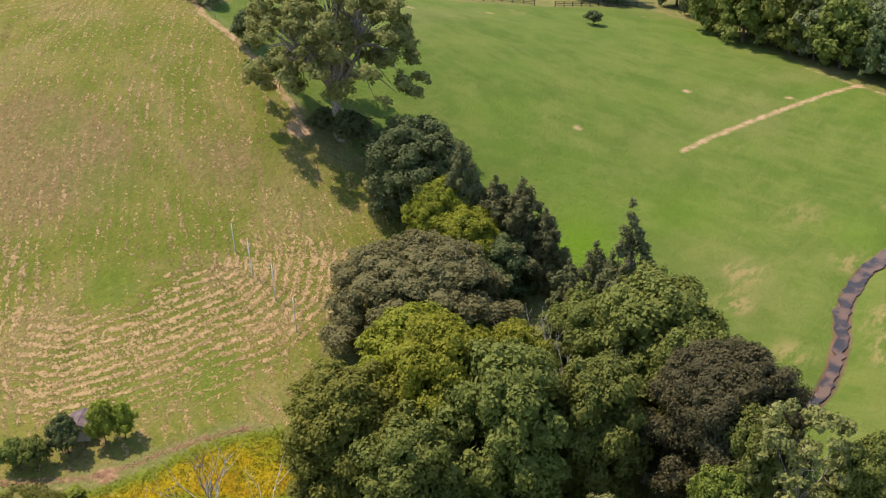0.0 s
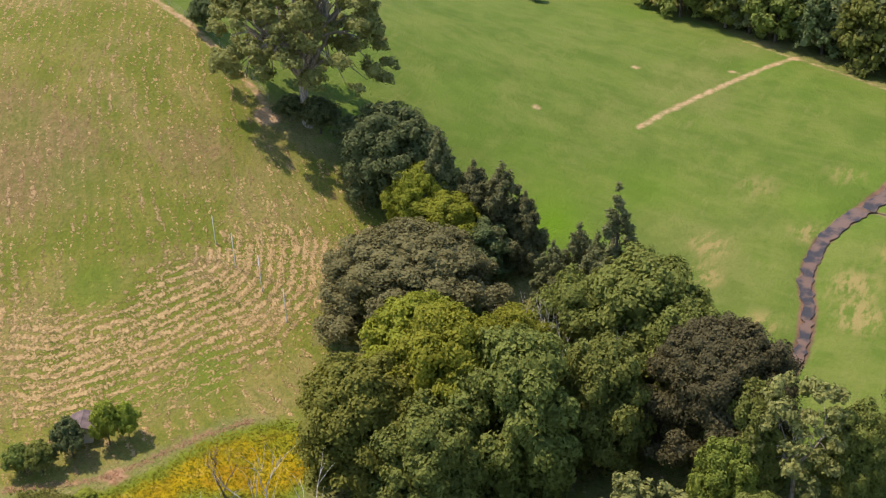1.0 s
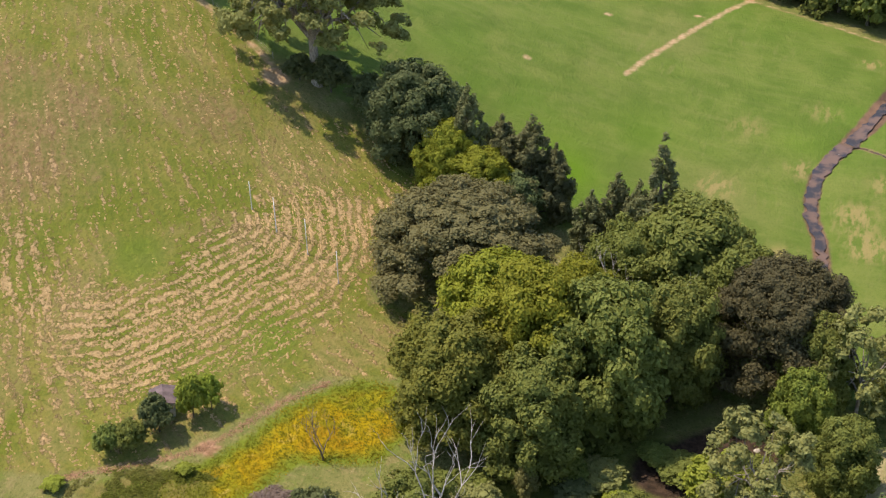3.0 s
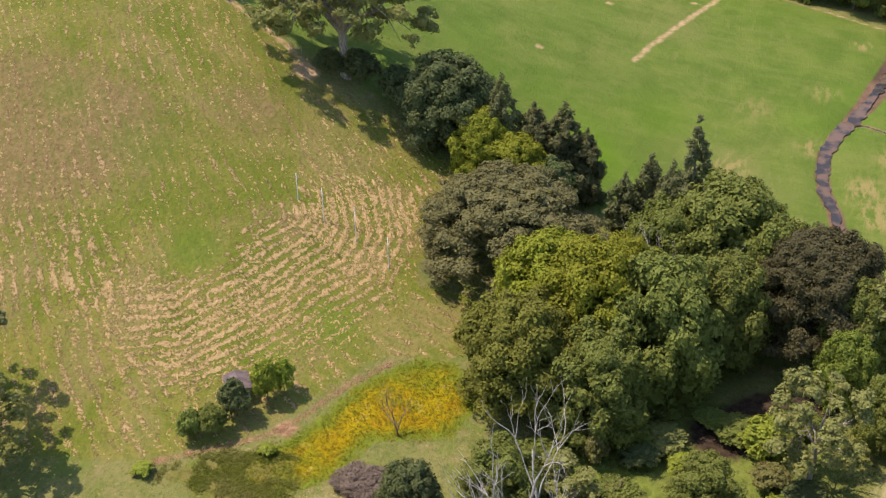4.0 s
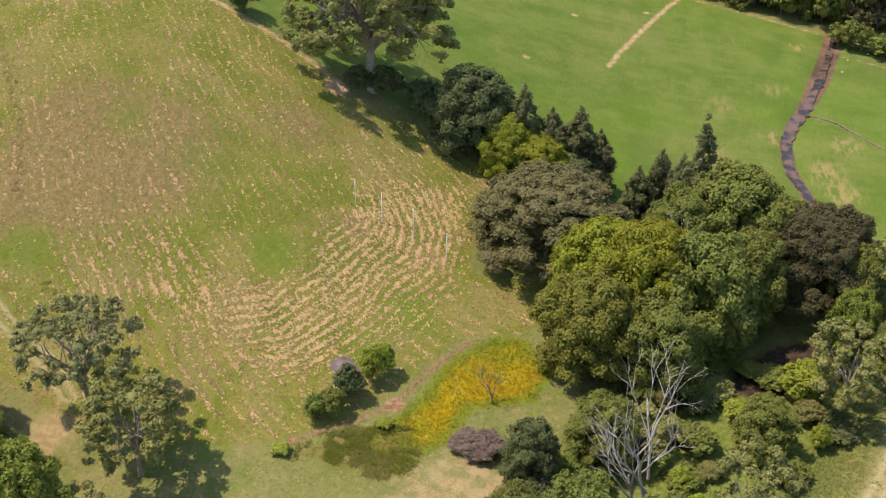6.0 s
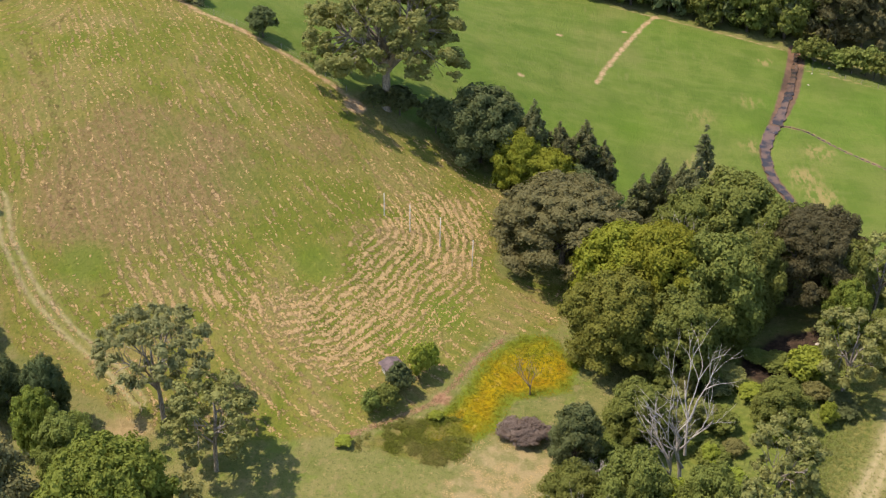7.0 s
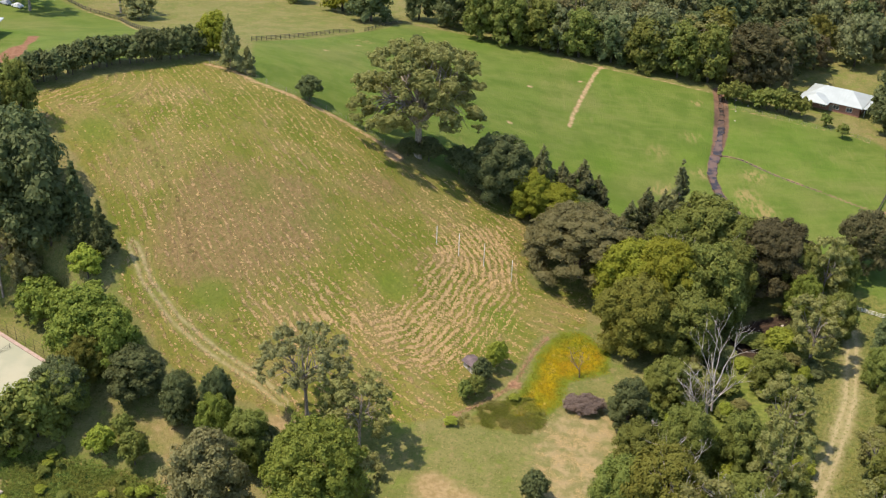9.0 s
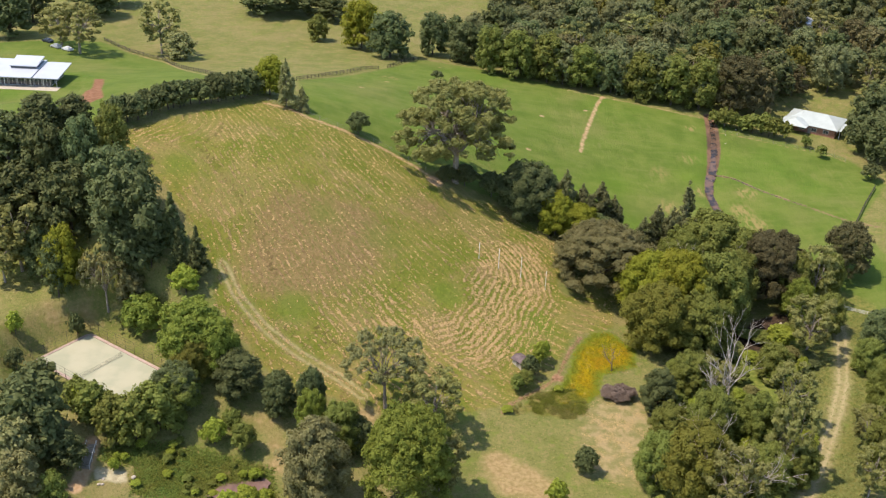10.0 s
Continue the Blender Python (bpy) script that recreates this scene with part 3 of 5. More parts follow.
def plant(kind, places, group=""):
    """Trees of one kind: x, y, height, crown width and, where it differs, depth of each."""
    shape, colour, skin, h, w, leaf, cover, radius, fork, label, category, variants = KINDS[kind]
    name = {"tree": "tree", "shrub": "shrub"}[category]
    places_near = [p for p in places if near_stretch(*p[:2])]
    if places_near and len(places_near) < len(places):
        plant(kind, places_near, group)
        plant(kind, [p for p in places if not near_stretch(*p[:2])], group)
        return
    fine = bool(places_near)
    if not fine:
        leaf, cover = leaf * 1.3, cover * 0.9
    else:
        leaf, cover = leaf * 0.74, cover * 1.25
    key = (kind, fine)
    if key not in MADE:
        MADE[key] = []
        for k in range(variants):
            rng = np.random.default_rng(sum(map(ord, kind)) + 31 * k)
            lumps = shape(rng, h, w)
            crown = crown_mesh("crown", rng, lumps, (h, w), leaf, cover, LEAF[colour], (14 if len(lumps) < 45 else 8 if len(lumps) < 90 else 6) if fine else 6, 0.40 if fine else 0.48, 0.42 if "casuarina" in kind or "spire" in kind else 0.6)
            lumps = [(0.85 * x, 0.85 * y, 0.92 * z, r, f) for x, y, z, r, f in lumps]
            pick = lumps if "gum" in kind else lumps[::4]
            MADE[key].append((crown, limbs(rng, h, w, pick, radius, fork, skin)))
    rng = np.random.default_rng(len(places) + sum(map(ord, kind)))
    for i, (x, y, height, width, *deep) in enumerate(places):
        crown, trunk = MADE[key][i % len(MADE[key])]
        turn = 360 * rng.random()
        m = pose(x, y, float(ground_z(x, y)), 0, 0, 0 if deep else turn) @ Matrix.Diagonal((width / w, (deep or [width])[0] / w, height / h, 1))
        root = empty(name, m, label, category, group)
        child("trunk", trunk, root)
        child("crown", crown, root)


# ---- the ground ----
def axis(lo, fine_lo, fine_hi, hi, step, coarse):
    far = np.array([60, 160, 400, 900, 1800.0])
    return np.concatenate([(lo - far)[::-1], np.arange(lo, fine_lo, coarse), np.arange(fine_lo, fine_hi, step), np.arange(fine_hi, hi, coarse), hi + far])


def build_ground():
    xs, ys = axis(-260, -112, 136, 300, 1.0, 3.0), axis(-130, -92, 132, 330, 1.0, 3.0)
    gx, gy = np.meshgrid(xs, ys)
    gz = ground_z(gx, gy)
    nx, ny = len(xs), len(ys)
    v = np.stack([gx, gy, gz], -1).reshape(-1, 3)
    i = (np.arange(ny - 1)[:, None] * nx + np.arange(nx - 1)).reshape(-1)
    f = np.stack([i, i + 1, i + nx + 1, i + nx], 1)
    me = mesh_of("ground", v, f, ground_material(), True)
    x, y = v[:, 0], v[:, 1]
    fields = {
        "hay": area_gap(x, y, HAY), "row": rows_high(x, y), "row_low": rows_low(x, y), "run": run_high(x, y), "run_low": line_run(x, y, ROW_EAST),
        "dead_grass": patches(x, y, DEAD_GRASS), "litter": patches(x, y, LITTER), "verge": 11.0 - line_gap(x, y, TRACK), "pale": patches(x, y, PALE), "fresh": patches(x, y, FRESH), "undergrowth": area_gap(x, y, GULLY), "lush": patches(x, y, LUSH), "rows_strong": area_gap(x, y, ZONEB), "swamp": area_gap(x, y, SWAMP), "dry": area_gap(x, y, DRY),
        "bank": np.maximum(0.12 - line_gap(x, y, REDBANK), 1.3 - np.hypot(x - 15.2, y + 37.2)), "track": np.clip(side_gap(x, y, TRACK), -4, 4), "wheels": np.clip(side_gap(x, y, WHEELS), -4, 4),
        "track_near": line_gap(x, y, TRACK), "wheels_near": line_gap(x, y, WHEELS),
        "dirt": np.maximum.reduce([0.4 - line_gap(x, y, HOUSE_PATH), 0.5 - line_gap(x, y, PATH), 0.55 - line_gap(x, y, FIELD_PATH),
                                   0.2 - line_gap(x, y, EDGE1), 0.15 - line_gap(x, y, EDGE2), 1.5 - line_gap(x, y, STEPS),
                                   *[0.75 - np.hypot(x - a, y - b) for a, b in SPOTS],
                                   2.2 - np.hypot(x + 10, y - 26), 0.3 - line_gap(x, y, DITCH)]),
        # wet gully floor, with the shade of its trees painted in
        "wet_shade": patches(x, y, [(73, -13.5, 5, 1.0), (67, -19, 5, 0.9), (78, -10, 3, 0.8)]), "mud": np.maximum(1.25 + 0.95 / (1 + np.exp(-(y - 70) / 3)) - line_gap(x, y, STREAM), 0.4 - line_gap(x, y, DITCH)),
        "sedge": area_gap(x, y, SEDGE), "garden": area_gap(x, y, GARDEN), "mulch": area_gap(x, y, DIRTPATCH), "worn": patches(x, y, WORN), "bed": area_gap(x, y, BED), "terrace": area_gap(x, y, TERRACE),
        "lawn": np.maximum(area_gap(x, y, LAWN), area_gap(x, y, HOUSE_LAWN)),
    }
    for name, values in fields.items():
        a = me.attributes.new(name, "FLOAT", "POINT")
        a.data.foreach_set("value", np.clip(values, -150, 300).astype(np.float32))
    return tagged(new("ground", me), "sloping mown hayfield, green paddocks and bare tracks", "ground", "", "structure")


ROW_EAST = [(-40, -52), (-10, -53), (9, -43), (19, -27), (26, -10), (26, 4), (18, 17), (4, 27), (-14, 32), (-55, 34)]
ROW_WEST = [(-80, 26), (-92, 14), (-77, -1), (-67, -16), (-62, -29), (-50, -43), (-36, -52)]
# patches of the hayfield: x, y, radius, amount
DEAD_GRASS = [(-41, -11, 13, 1.0), (-50, -18, 8, 0.7), (-30, -2, 9, 0.8), (-13, 12, 8, 0.6), (-45, -2, 9, 0.5)]
LITTER = [(-35, -25, 6, 0.6), (-25, -25, 6, 0.8), (-16, -26, 6, 0.9), (-53, -31, 4, 0.8), (-59, -28, 4, 0.7), (-48, -36, 4, 0.7), (-78, 16, 5, 0.9),
          (-66, 11, 5, 0.7), (-85, 18, 4, 0.7), (-64, 23, 4, 0.8), (-36, 12, 5, 0.5), (-63, -6, 3.5, 0.8), (-60, -11, 3, 0.9), (-30, -12, 5, 0.5),
          (-13, -39, 6, 0.8), (-7, -35, 5, 0.8), (-33, -31, 6, 0.7), (-19, -28, 6, 0.8), (-26, -21, 6, 0.6), (6, 2, 6, 0.7), (14, 0, 5, 0.6)]
LUSH = [(-45, -27, 4, 1.0), (-39, 0, 5, 0.5), (-74, 7, 5, 0.7), (-9, -15.5, 4, 1.0), (-25, -3, 6, 0.5), (13, -18, 5, 0.7), (8, -26, 4, 0.5)]


# bare, sandy ground: x, y, radius, amount
WORN = [(-2, -65, 4, 1.0), (3, -70, 4, 1.0), (8, -75, 4, 1.0), (0, -72, 4, 0.8), (-48, -55, 3.5, 0.5), (-46.5, -61, 3, 0.55), (-46.5, -66, 3, 0.7), (-52, -54, 3.5, 0.4),
        (-29, -53, 4, 0.9), (-34, -58, 4, 0.8), (-100, -26, 4, 0.6), (-92, -24, 4, 0.6)]
HOUSE_PATH = [(-122, 149), (-110, 135), (-96, 121.5), (-79, 84), (-67.5, 60.5)]


# scuffed and fresh turf of the green paddock
PALE = [(61, 45, 3.5, 1.0), (63, 37, 3, 1.0), (73.5, 54.8, 2.5, 1.2), (74, 30, 3, 0.8), (83, 44, 4, 0.9), (85.5, 36, 4, 1.0), (63, 64, 5, 0.5), (75, 74, 4, 0.6), (88, 54, 4, 0.8), (81, 96, 2.5, 1.0), (-20, 108, 4, 0.6)]
FRESH = [(38, 37, 5, 1.0), (36.5, 30, 4, 0.8), (47, 54, 7, 0.35), (34, 44, 6, 0.4), (72, 62, 5, 0.35)]


def patches(x, y, spots):
    return sum(k * np.exp(-((x - a) ** 2 + (y - b) ** 2) / (r * r)) for a, b, r, k in spots)


def line_run(x, y, points):
    """How far along a line of points the nearest of its places lies."""
    x, y = np.asarray(x, float), np.asarray(y, float)
    best, run, gone = np.full(x.shape, 1e9), np.zeros(x.shape), 0.0
    for (ax, ay), (bx, by) in zip(points[:-1], points[1:]):
        dx, dy = bx - ax, by - ay
        long = math.hypot(dx, dy)
        t = np.clip(((x - ax) * dx + (y - ay) * dy) / (long * long), 0, 1)
        gap = np.hypot(x - ax - t * dx, y - ay - t * dy)
        near = gap < best
        best, run = np.where(near, gap, best), np.where(near, gone + t * long, run)
        gone += long
    return run


def rows_low(x, y):
    """The mower's rows low on the slope follow the east edge."""
    return line_gap(x, y, ROW_EAST)


def rows_high(x, y):
    """Elsewhere they run along the west edge, and slantwise down the slope between."""
    x, y = np.asarray(x, float), np.asarray(y, float)
    west = line_gap(x, y, ROW_WEST)
    return np.where(west < 15, west, 0.62 * x - 0.005 * (x + 13) ** 2 + 0.66 * y)


def run_high(x, y):
    west = line_gap(x, y, ROW_WEST)
    return np.where(west < 15, line_run(x, y, ROW_WEST), 0.66 * x - 0.75 * y)


HOUSE_LAWN = [(-95, 24), (-56, 50), (-68, 62), (-81, 91), (-98, 124), (-112, 136), (-124, 150), (-165, 140), (-150, 50), (-112, 22)]
LAWN = [(-49, 75), (-20, 127), (-8, 147), (15, 136), (50, 118), (87, 105), (129, 80), (135, 60), (114, 33), (125, -40), (98, -20), (80, 5), (60, 15), (35, 26), (14, 27), (-8, 30), (-30, 33), (-44, 34)]


def ground_material():
    m = Nodes("ground_cover")
    big, mid, fine, grit = m.noise(0.035, 3.0), m.noise(0.16, 4.0), m.noise(1.1, 4.0), m.noise(5.0, 3.0)
    wob = m.math("MULTIPLY", m.math("SUBTRACT", m.noise(0.6, 4.0), 0.5), 2.4)

    def zone(name, soft=0.5, wobble=1.0):
        return m.ramp(m.math("ADD", m.attr(name), m.math("MULTIPLY", wob, wobble)), -soft, soft)

    # rough pasture
    c = m.mix(m.ramp(mid, 0.35, 0.65), (0.122, 0.136, 0.034), (0.175, 0.165, 0.056))
    c = m.mix(m.math("MULTIPLY", m.ramp(fine, 0.4, 0.75), 0.32), c, (0.24, 0.20, 0.085))
    c = m.mix(m.math("MULTIPLY", m.ramp(big, 0.5, 0.7), 0.45), c, (0.22, 0.17, 0.08))
    c = m.mix(m.math("MULTIPLY", m.ramp(m.noise(2.2, 4.0, None, 0.7), 0.5, 0.64), 0.62), c, (0.070, 0.086, 0.018))
    c = m.mix(m.math("MULTIPLY", m.ramp(m.noise(1.4, 5.0, None, 0.8), 0.56, 0.68), 0.6), c, (0.36, 0.265, 0.125))
    c = m.mix(m.math("MULTIPLY", m.ramp(m.noise(0.4, 5.0, None, 0.7), 0.52, 0.66), 0.45), c, (0.25, 0.19, 0.09))
    c = m.mix(m.math("MULTIPLY", m.ramp(m.noise(0.27, 5.0, None, 0.7), 0.53, 0.64), 0.5), c, (0.125, 0.165, 0.026))
    # green paddock
    stripe = m.noise(0.5, 2.0, m.stretched(0.22, 1.0, 1.0, radians(35)))
    g = m.mix(m.ramp(mid, 0.3, 0.7), (0.086, 0.128, 0.020), (0.114, 0.152, 0.028))
    g = m.mix(m.math("MULTIPLY", m.ramp(stripe, 0.45, 0.7), 0.45), g, (0.142, 0.162, 0.042))
    g = m.mix(m.math("MULTIPLY", m.ramp(big, 0.52, 0.68), 0.45), g, (0.172, 0.165, 0.055))
    g = m.mix(m.math("MULTIPLY", m.ramp(fine, 0.55, 0.8), 0.25), g, (0.076, 0.120, 0.020))
    tracks = m.noise(0.9, 3.0, m.stretched(1.0, 0.12, 1.0, radians(-12)))
    g = m.mix(m.math("MULTIPLY", m.math("MULTIPLY", m.ramp(tracks, 0.55, 0.72), m.ramp(m.noise(0.03, 2.0), 0.45, 0.6)), 0.22), g, (0.25, 0.205, 0.088))
    g = m.mix(m.math("MULTIPLY", m.ramp(m.noise(0.022, 2.0), 0.5, 0.66), 0.5), g, (0.085, 0.150, 0.016))
    g = m.mix(m.math("MULTIPLY", m.ramp(m.noise(0.11, 5.0, None, 0.7), 0.50, 0.66), 0.5), g, (0.150, 0.170, 0.040))
    g = m.mix(m.math("MULTIPLY", m.ramp(m.noise(0.075, 4.0, None, 0.6), 0.52, 0.64), 0.5), g, (0.070, 0.112, 0.016))
    g = m.mix(m.math("MULTIPLY", m.ramp(m.noise(2.3, 4.0, None, 0.75), 0.48, 0.66), 0.35), g, (0.064, 0.100, 0.014))
    pale = m.math("MULTIPLY", m.attr("pale"), m.ramp(m.noise(0.7, 5.0, m.stretched(1.0, 0.35, 1.0, radians(-15)), 0.7), 0.36, 0.60))
    g = m.mix(m.math("MULTIPLY", m.ramp(pale, 0.05, 0.8), 0.75), g, (0.27, 0.205, 0.085))
    g = m.mix(m.math("MULTIPLY", m.attr("fresh"), 0.8), g, (0.092, 0.172, 0.008))
    c = m.mix(zone("lawn", 1.0), c, g)
    # cut hay in broken rows that follow the edges of the field
    sway = m.math("MULTIPLY", m.math("SUBTRACT", m.noise(0.11, 3.0), 0.5), 2.6)
    sway = m.math("ADD", sway, m.math("MULTIPLY", m.math("SUBTRACT", fine, 0.5), 0.7))

    def lane(row, run, across, length, detail=4.0, rough=0.65):
        node = m.n("CombineXYZ")
        m.put(m.math("MULTIPLY", m.math("ADD", m.attr(row), sway), across), node.inputs[0])
        m.put(m.math("MULTIPLY", m.attr(run), length), node.inputs[1])
        return m.math("SUBTRACT", m.noise(1.0, detail, node.outputs[0], rough), 0.5)

    def wave(row, step):
        return m.math("SINE", m.math("MULTIPLY", m.math("ADD", m.attr(row), sway), 2 * math.pi / step))

    tussock = m.noise(1.7, 4.0, None, 0.7)
    strong = m.ramp(m.math("ADD", m.attr("rows_strong"), m.math("MULTIPLY", wob, 3.0)), -3.0, 4.0)
    litter = m.math("MULTIPLY", m.attr("litter"), m.ramp(m.noise(0.22, 4.0), 0.3, 0.6, 0.35, 1.15))
    speck = m.math("SUBTRACT", m.noise(2.1, 4.0, None, 0.75), 0.5)
    heap = m.math("SUBTRACT", m.noise(0.8, 4.0, None, 0.7), 0.5)
    low = m.math("ADD", m.math("MULTIPLY", wave("row_low", 1.55), 0.17), m.math("MULTIPLY", lane("row_low", "run_low", 1.1, 0.55), 1.2))
    low = m.math("ADD", low, m.math("MULTIPLY", lane("row_low", "run_low", 1.5, 2.4, 3.0), 1.35))
    high = m.math("ADD", m.math("MULTIPLY", wave("row", 1.9), 0.10), m.math("MULTIPLY", lane("row", "run", 1.3, 0.30), 1.3))
    high = m.math("ADD", high, m.math("MULTIPLY_ADD", litter, 0.12, -0.06))
    straw = m.math("ADD", m.math("MULTIPLY", high, m.math("SUBTRACT", 1.0, strong)), m.math("MULTIPLY", m.math("ADD", low, 0.17), strong))
    straw = m.math("ADD", straw, m.math("ADD", m.math("MULTIPLY", speck, 1.35), m.math("MULTIPLY", heap, 0.8)))
    straw = m.math("SUBTRACT", straw, m.math("MULTIPLY", m.attr("lush"), 0.35))
    mown = m.ramp(straw, 0.06, 0.28)
    h = m.mix(m.ramp(mid, 0.35, 0.65), (0.126, 0.140, 0.019), (0.188, 0.168, 0.038))
    h = m.mix(m.math("MULTIPLY", m.ramp(m.noise(0.09, 4.0, None, 0.65), 0.46, 0.62), 0.55), h, (0.235, 0.178, 0.072))
    dead = m.math("ADD", m.attr("dead_grass"), m.math("MULTIPLY", wob, 0.35))
    h = m.mix(m.math("MULTIPLY", m.ramp(dead, 0.1, 0.8), 0.85), h, m.mix(m.ramp(fine, 0.35, 0.65), (0.172, 0.114, 0.050), (0.240, 0.160, 0.076)))
    h = m.mix(m.math("MULTIPLY", m.ramp(m.attr("lush"), 0.1, 0.8), 0.6), h, (0.125, 0.172, 0.018))
    h = m.mix(m.math("MULTIPLY", m.ramp(tussock, 0.53, 0.64), 0.55), h, (0.072, 0.092, 0.014))
    # green between the rows, darkened in colour for the shade beside the straw
    h = m.mix(m.math("MULTIPLY", m.ramp(straw, -0.04, -0.3), 0.45), h, (0.080, 0.108, 0.018))
    h = m.mix(m.math("MULTIPLY", mown, 0.70), h, m.mix(m.ramp(grit, 0.35, 0.65), (0.36, 0.225, 0.115), (0.52, 0.350, 0.190)))
    c = m.mix(zone("hay", 0.8), c, h)
    # weeds beside the track
    weeds = m.math("MULTIPLY", zone("verge", 1.5, 1.5), m.ramp(m.attr("verge"), 8.7, 7.6))
    c = m.mix(m.math("MULTIPLY", weeds, 0.8), c, m.mix(m.ramp(m.noise(0.9, 4.0, None, 0.7), 0.38, 0.62), (0.080, 0.100, 0.020), (0.185, 0.170, 0.050)))
    # green floor of the gully, dry bank, garden, swamp, tracks
    c = m.mix(m.math("MULTIPLY", zone("undergrowth", 1.5, 2.0), 0.7), c, m.mix(m.ramp(fine, 0.35, 0.65), (0.085, 0.120, 0.018), (0.16, 0.19, 0.035)))
    d = m.mix(m.ramp(m.noise(0.45, 5.0), 0.38, 0.62), (0.165, 0.155, 0.058), (0.33, 0.245, 0.13))
    d = m.mix(m.math("MULTIPLY", m.ramp(grit, 0.45, 0.7), 0.5), d, (0.40, 0.30, 0.17))
    c = m.mix(m.math("MULTIPLY", zone("dry", 3.0, 4.5), 0.75), c, d)
    c = m.mix(zone("garden", 0.8), c, m.mix(m.ramp(fine, 0.35, 0.65), (0.095, 0.110, 0.026), (0.20, 0.165, 0.055)))
    c = m.mix(zone("bed", 0.6), c, m.mix(m.ramp(fine, 0.35, 0.65), (0.040, 0.085, 0.020), (0.085, 0.135, 0.030)))
    c = m.mix(zone("terrace", 0.4, 0.4), c, m.mix(m.ramp(fine, 0.35, 0.65), (0.30, 0.26, 0.16), (0.42, 0.37, 0.24)))
    s = m.mix(m.ramp(m.noise(0.16, 4.0, None, 0.6), 0.42, 0.58), (0.310, 0.220, 0.006), (0.205, 0.195, 0.010))
    s = m.mix(m.math("MULTIPLY", m.ramp(m.noise(0.23, 4.0), 0.50, 0.66), 0.6), s, (0.290, 0.150, 0.008))
    s = m.mix(m.math("MULTIPLY", m.ramp(fine, 0.45, 0.7), 0.45), s, (0.150, 0.140, 0.012))
    s = m.mix(m.math("MULTIPLY", m.ramp(m.noise(0.5, 3.0), 0.58, 0.7), 0.5), s, (0.42, 0.29, 0.07))
    s = m.mix(m.ramp(m.math("ADD", m.attr("swamp"), m.math("MULTIPLY", wob, 1.2)), 2.8, 0.5), s, (0.135, 0.165, 0.016))
    c = m.mix(zone("swamp", 0.7), c, s)
    o = m.mix(m.ramp(m.noise(0.3, 4.0), 0.4, 0.6), (0.115, 0.118, 0.018), (0.165, 0.135, 0.040))
    o = m.mix(m.math("MULTIPLY", m.ramp(fine, 0.45, 0.68), 0.6), o, (0.060, 0.066, 0.014))
    c = m.mix(m.math("MULTIPLY", zone("sedge", 0.9, 1.2), 0.92), c, o)
    dirt = m.mix(m.ramp(fine, 0.3, 0.7), (0.38, 0.23, 0.13), (0.50, 0.34, 0.21))
    c = m.mix(m.math("MULTIPLY", zone("bank", 0.6, 1.1), 0.85), c, m.mix(m.ramp(fine, 0.35, 0.65), (0.20, 0.105, 0.060), (0.40, 0.225, 0.140)))
    for name, worn, ruts in (("track", 0.5, 0.38), ("wheels", 0.15, 0.40)):
        off = m.math("ABSOLUTE", m.math("ADD", m.attr(name), m.math("MULTIPLY", wob, 0.12)))
        c = m.mix(m.math("MULTIPLY", m.ramp(m.math("ADD", m.attr(name + "_near"), wob), 2.6, 1.0), worn), c, (0.34, 0.28, 0.15))
        rut = m.ramp(m.math("ABSOLUTE", m.math("SUBTRACT", off, 0.85)), 0.65, 0.05)
        rut = m.math("MULTIPLY", rut, m.ramp(fine, 0.3, 0.55, 0.35, 1.0))
        rut = m.math("MULTIPLY", rut, m.ramp(m.attr(name + "_near"), 2.6, 1.8))
        c = m.mix(m.math("MULTIPLY", rut, ruts), c, (0.44, 0.35, 0.21))
    c = m.mix(m.math("MULTIPLY", zone("dirt", 0.5, 0.55), 0.8), c, dirt)
    c = m.mix(m.math("MULTIPLY", zone("mulch", 0.6, 0.5), 0.9), c, m.mix(m.ramp(fine, 0.3, 0.7), (0.16, 0.07, 0.042), (0.26, 0.125, 0.08)))
    # gully mud, coloured near black to carry the shade beneath the trees
    c = m.mix(m.ramp(m.math("ADD", m.attr("wet_shade"), m.math("MULTIPLY", wob, 0.12)), 0.25, 0.6), c, m.mix(m.ramp(fine, 0.35, 0.65), (0.030, 0.021, 0.014), (0.066, 0.043, 0.028)))
    c = m.mix(m.math("MULTIPLY", m.ramp(m.math("ADD", m.attr("worn"), m.math("MULTIPLY", wob, 0.3)), 0.2, 0.9), 0.7), c, m.mix(m.ramp(fine, 0.35, 0.65), (0.26, 0.175, 0.085), (0.38, 0.265, 0.14)))
    mud = m.mix(m.ramp(mid, 0.3, 0.7), (0.085, 0.055, 0.038), (0.20, 0.120, 0.075))
    c = m.mix(zone("mud", 0.35, 0.3), c, mud)
    tuft = m.math("ADD", m.math("MULTIPLY", grit, 0.5), m.math("ADD", fine, m.math("MULTIPLY", m.math("MULTIPLY", mown, zone("hay", 0.8)), 0.6)))
    m.bump(m.math("ADD", tuft, m.math("MULTIPLY", tussock, 0.6)), 1.0, 0.26)
    return m.done(c, 0.95, spec=0.1)


build_ground()


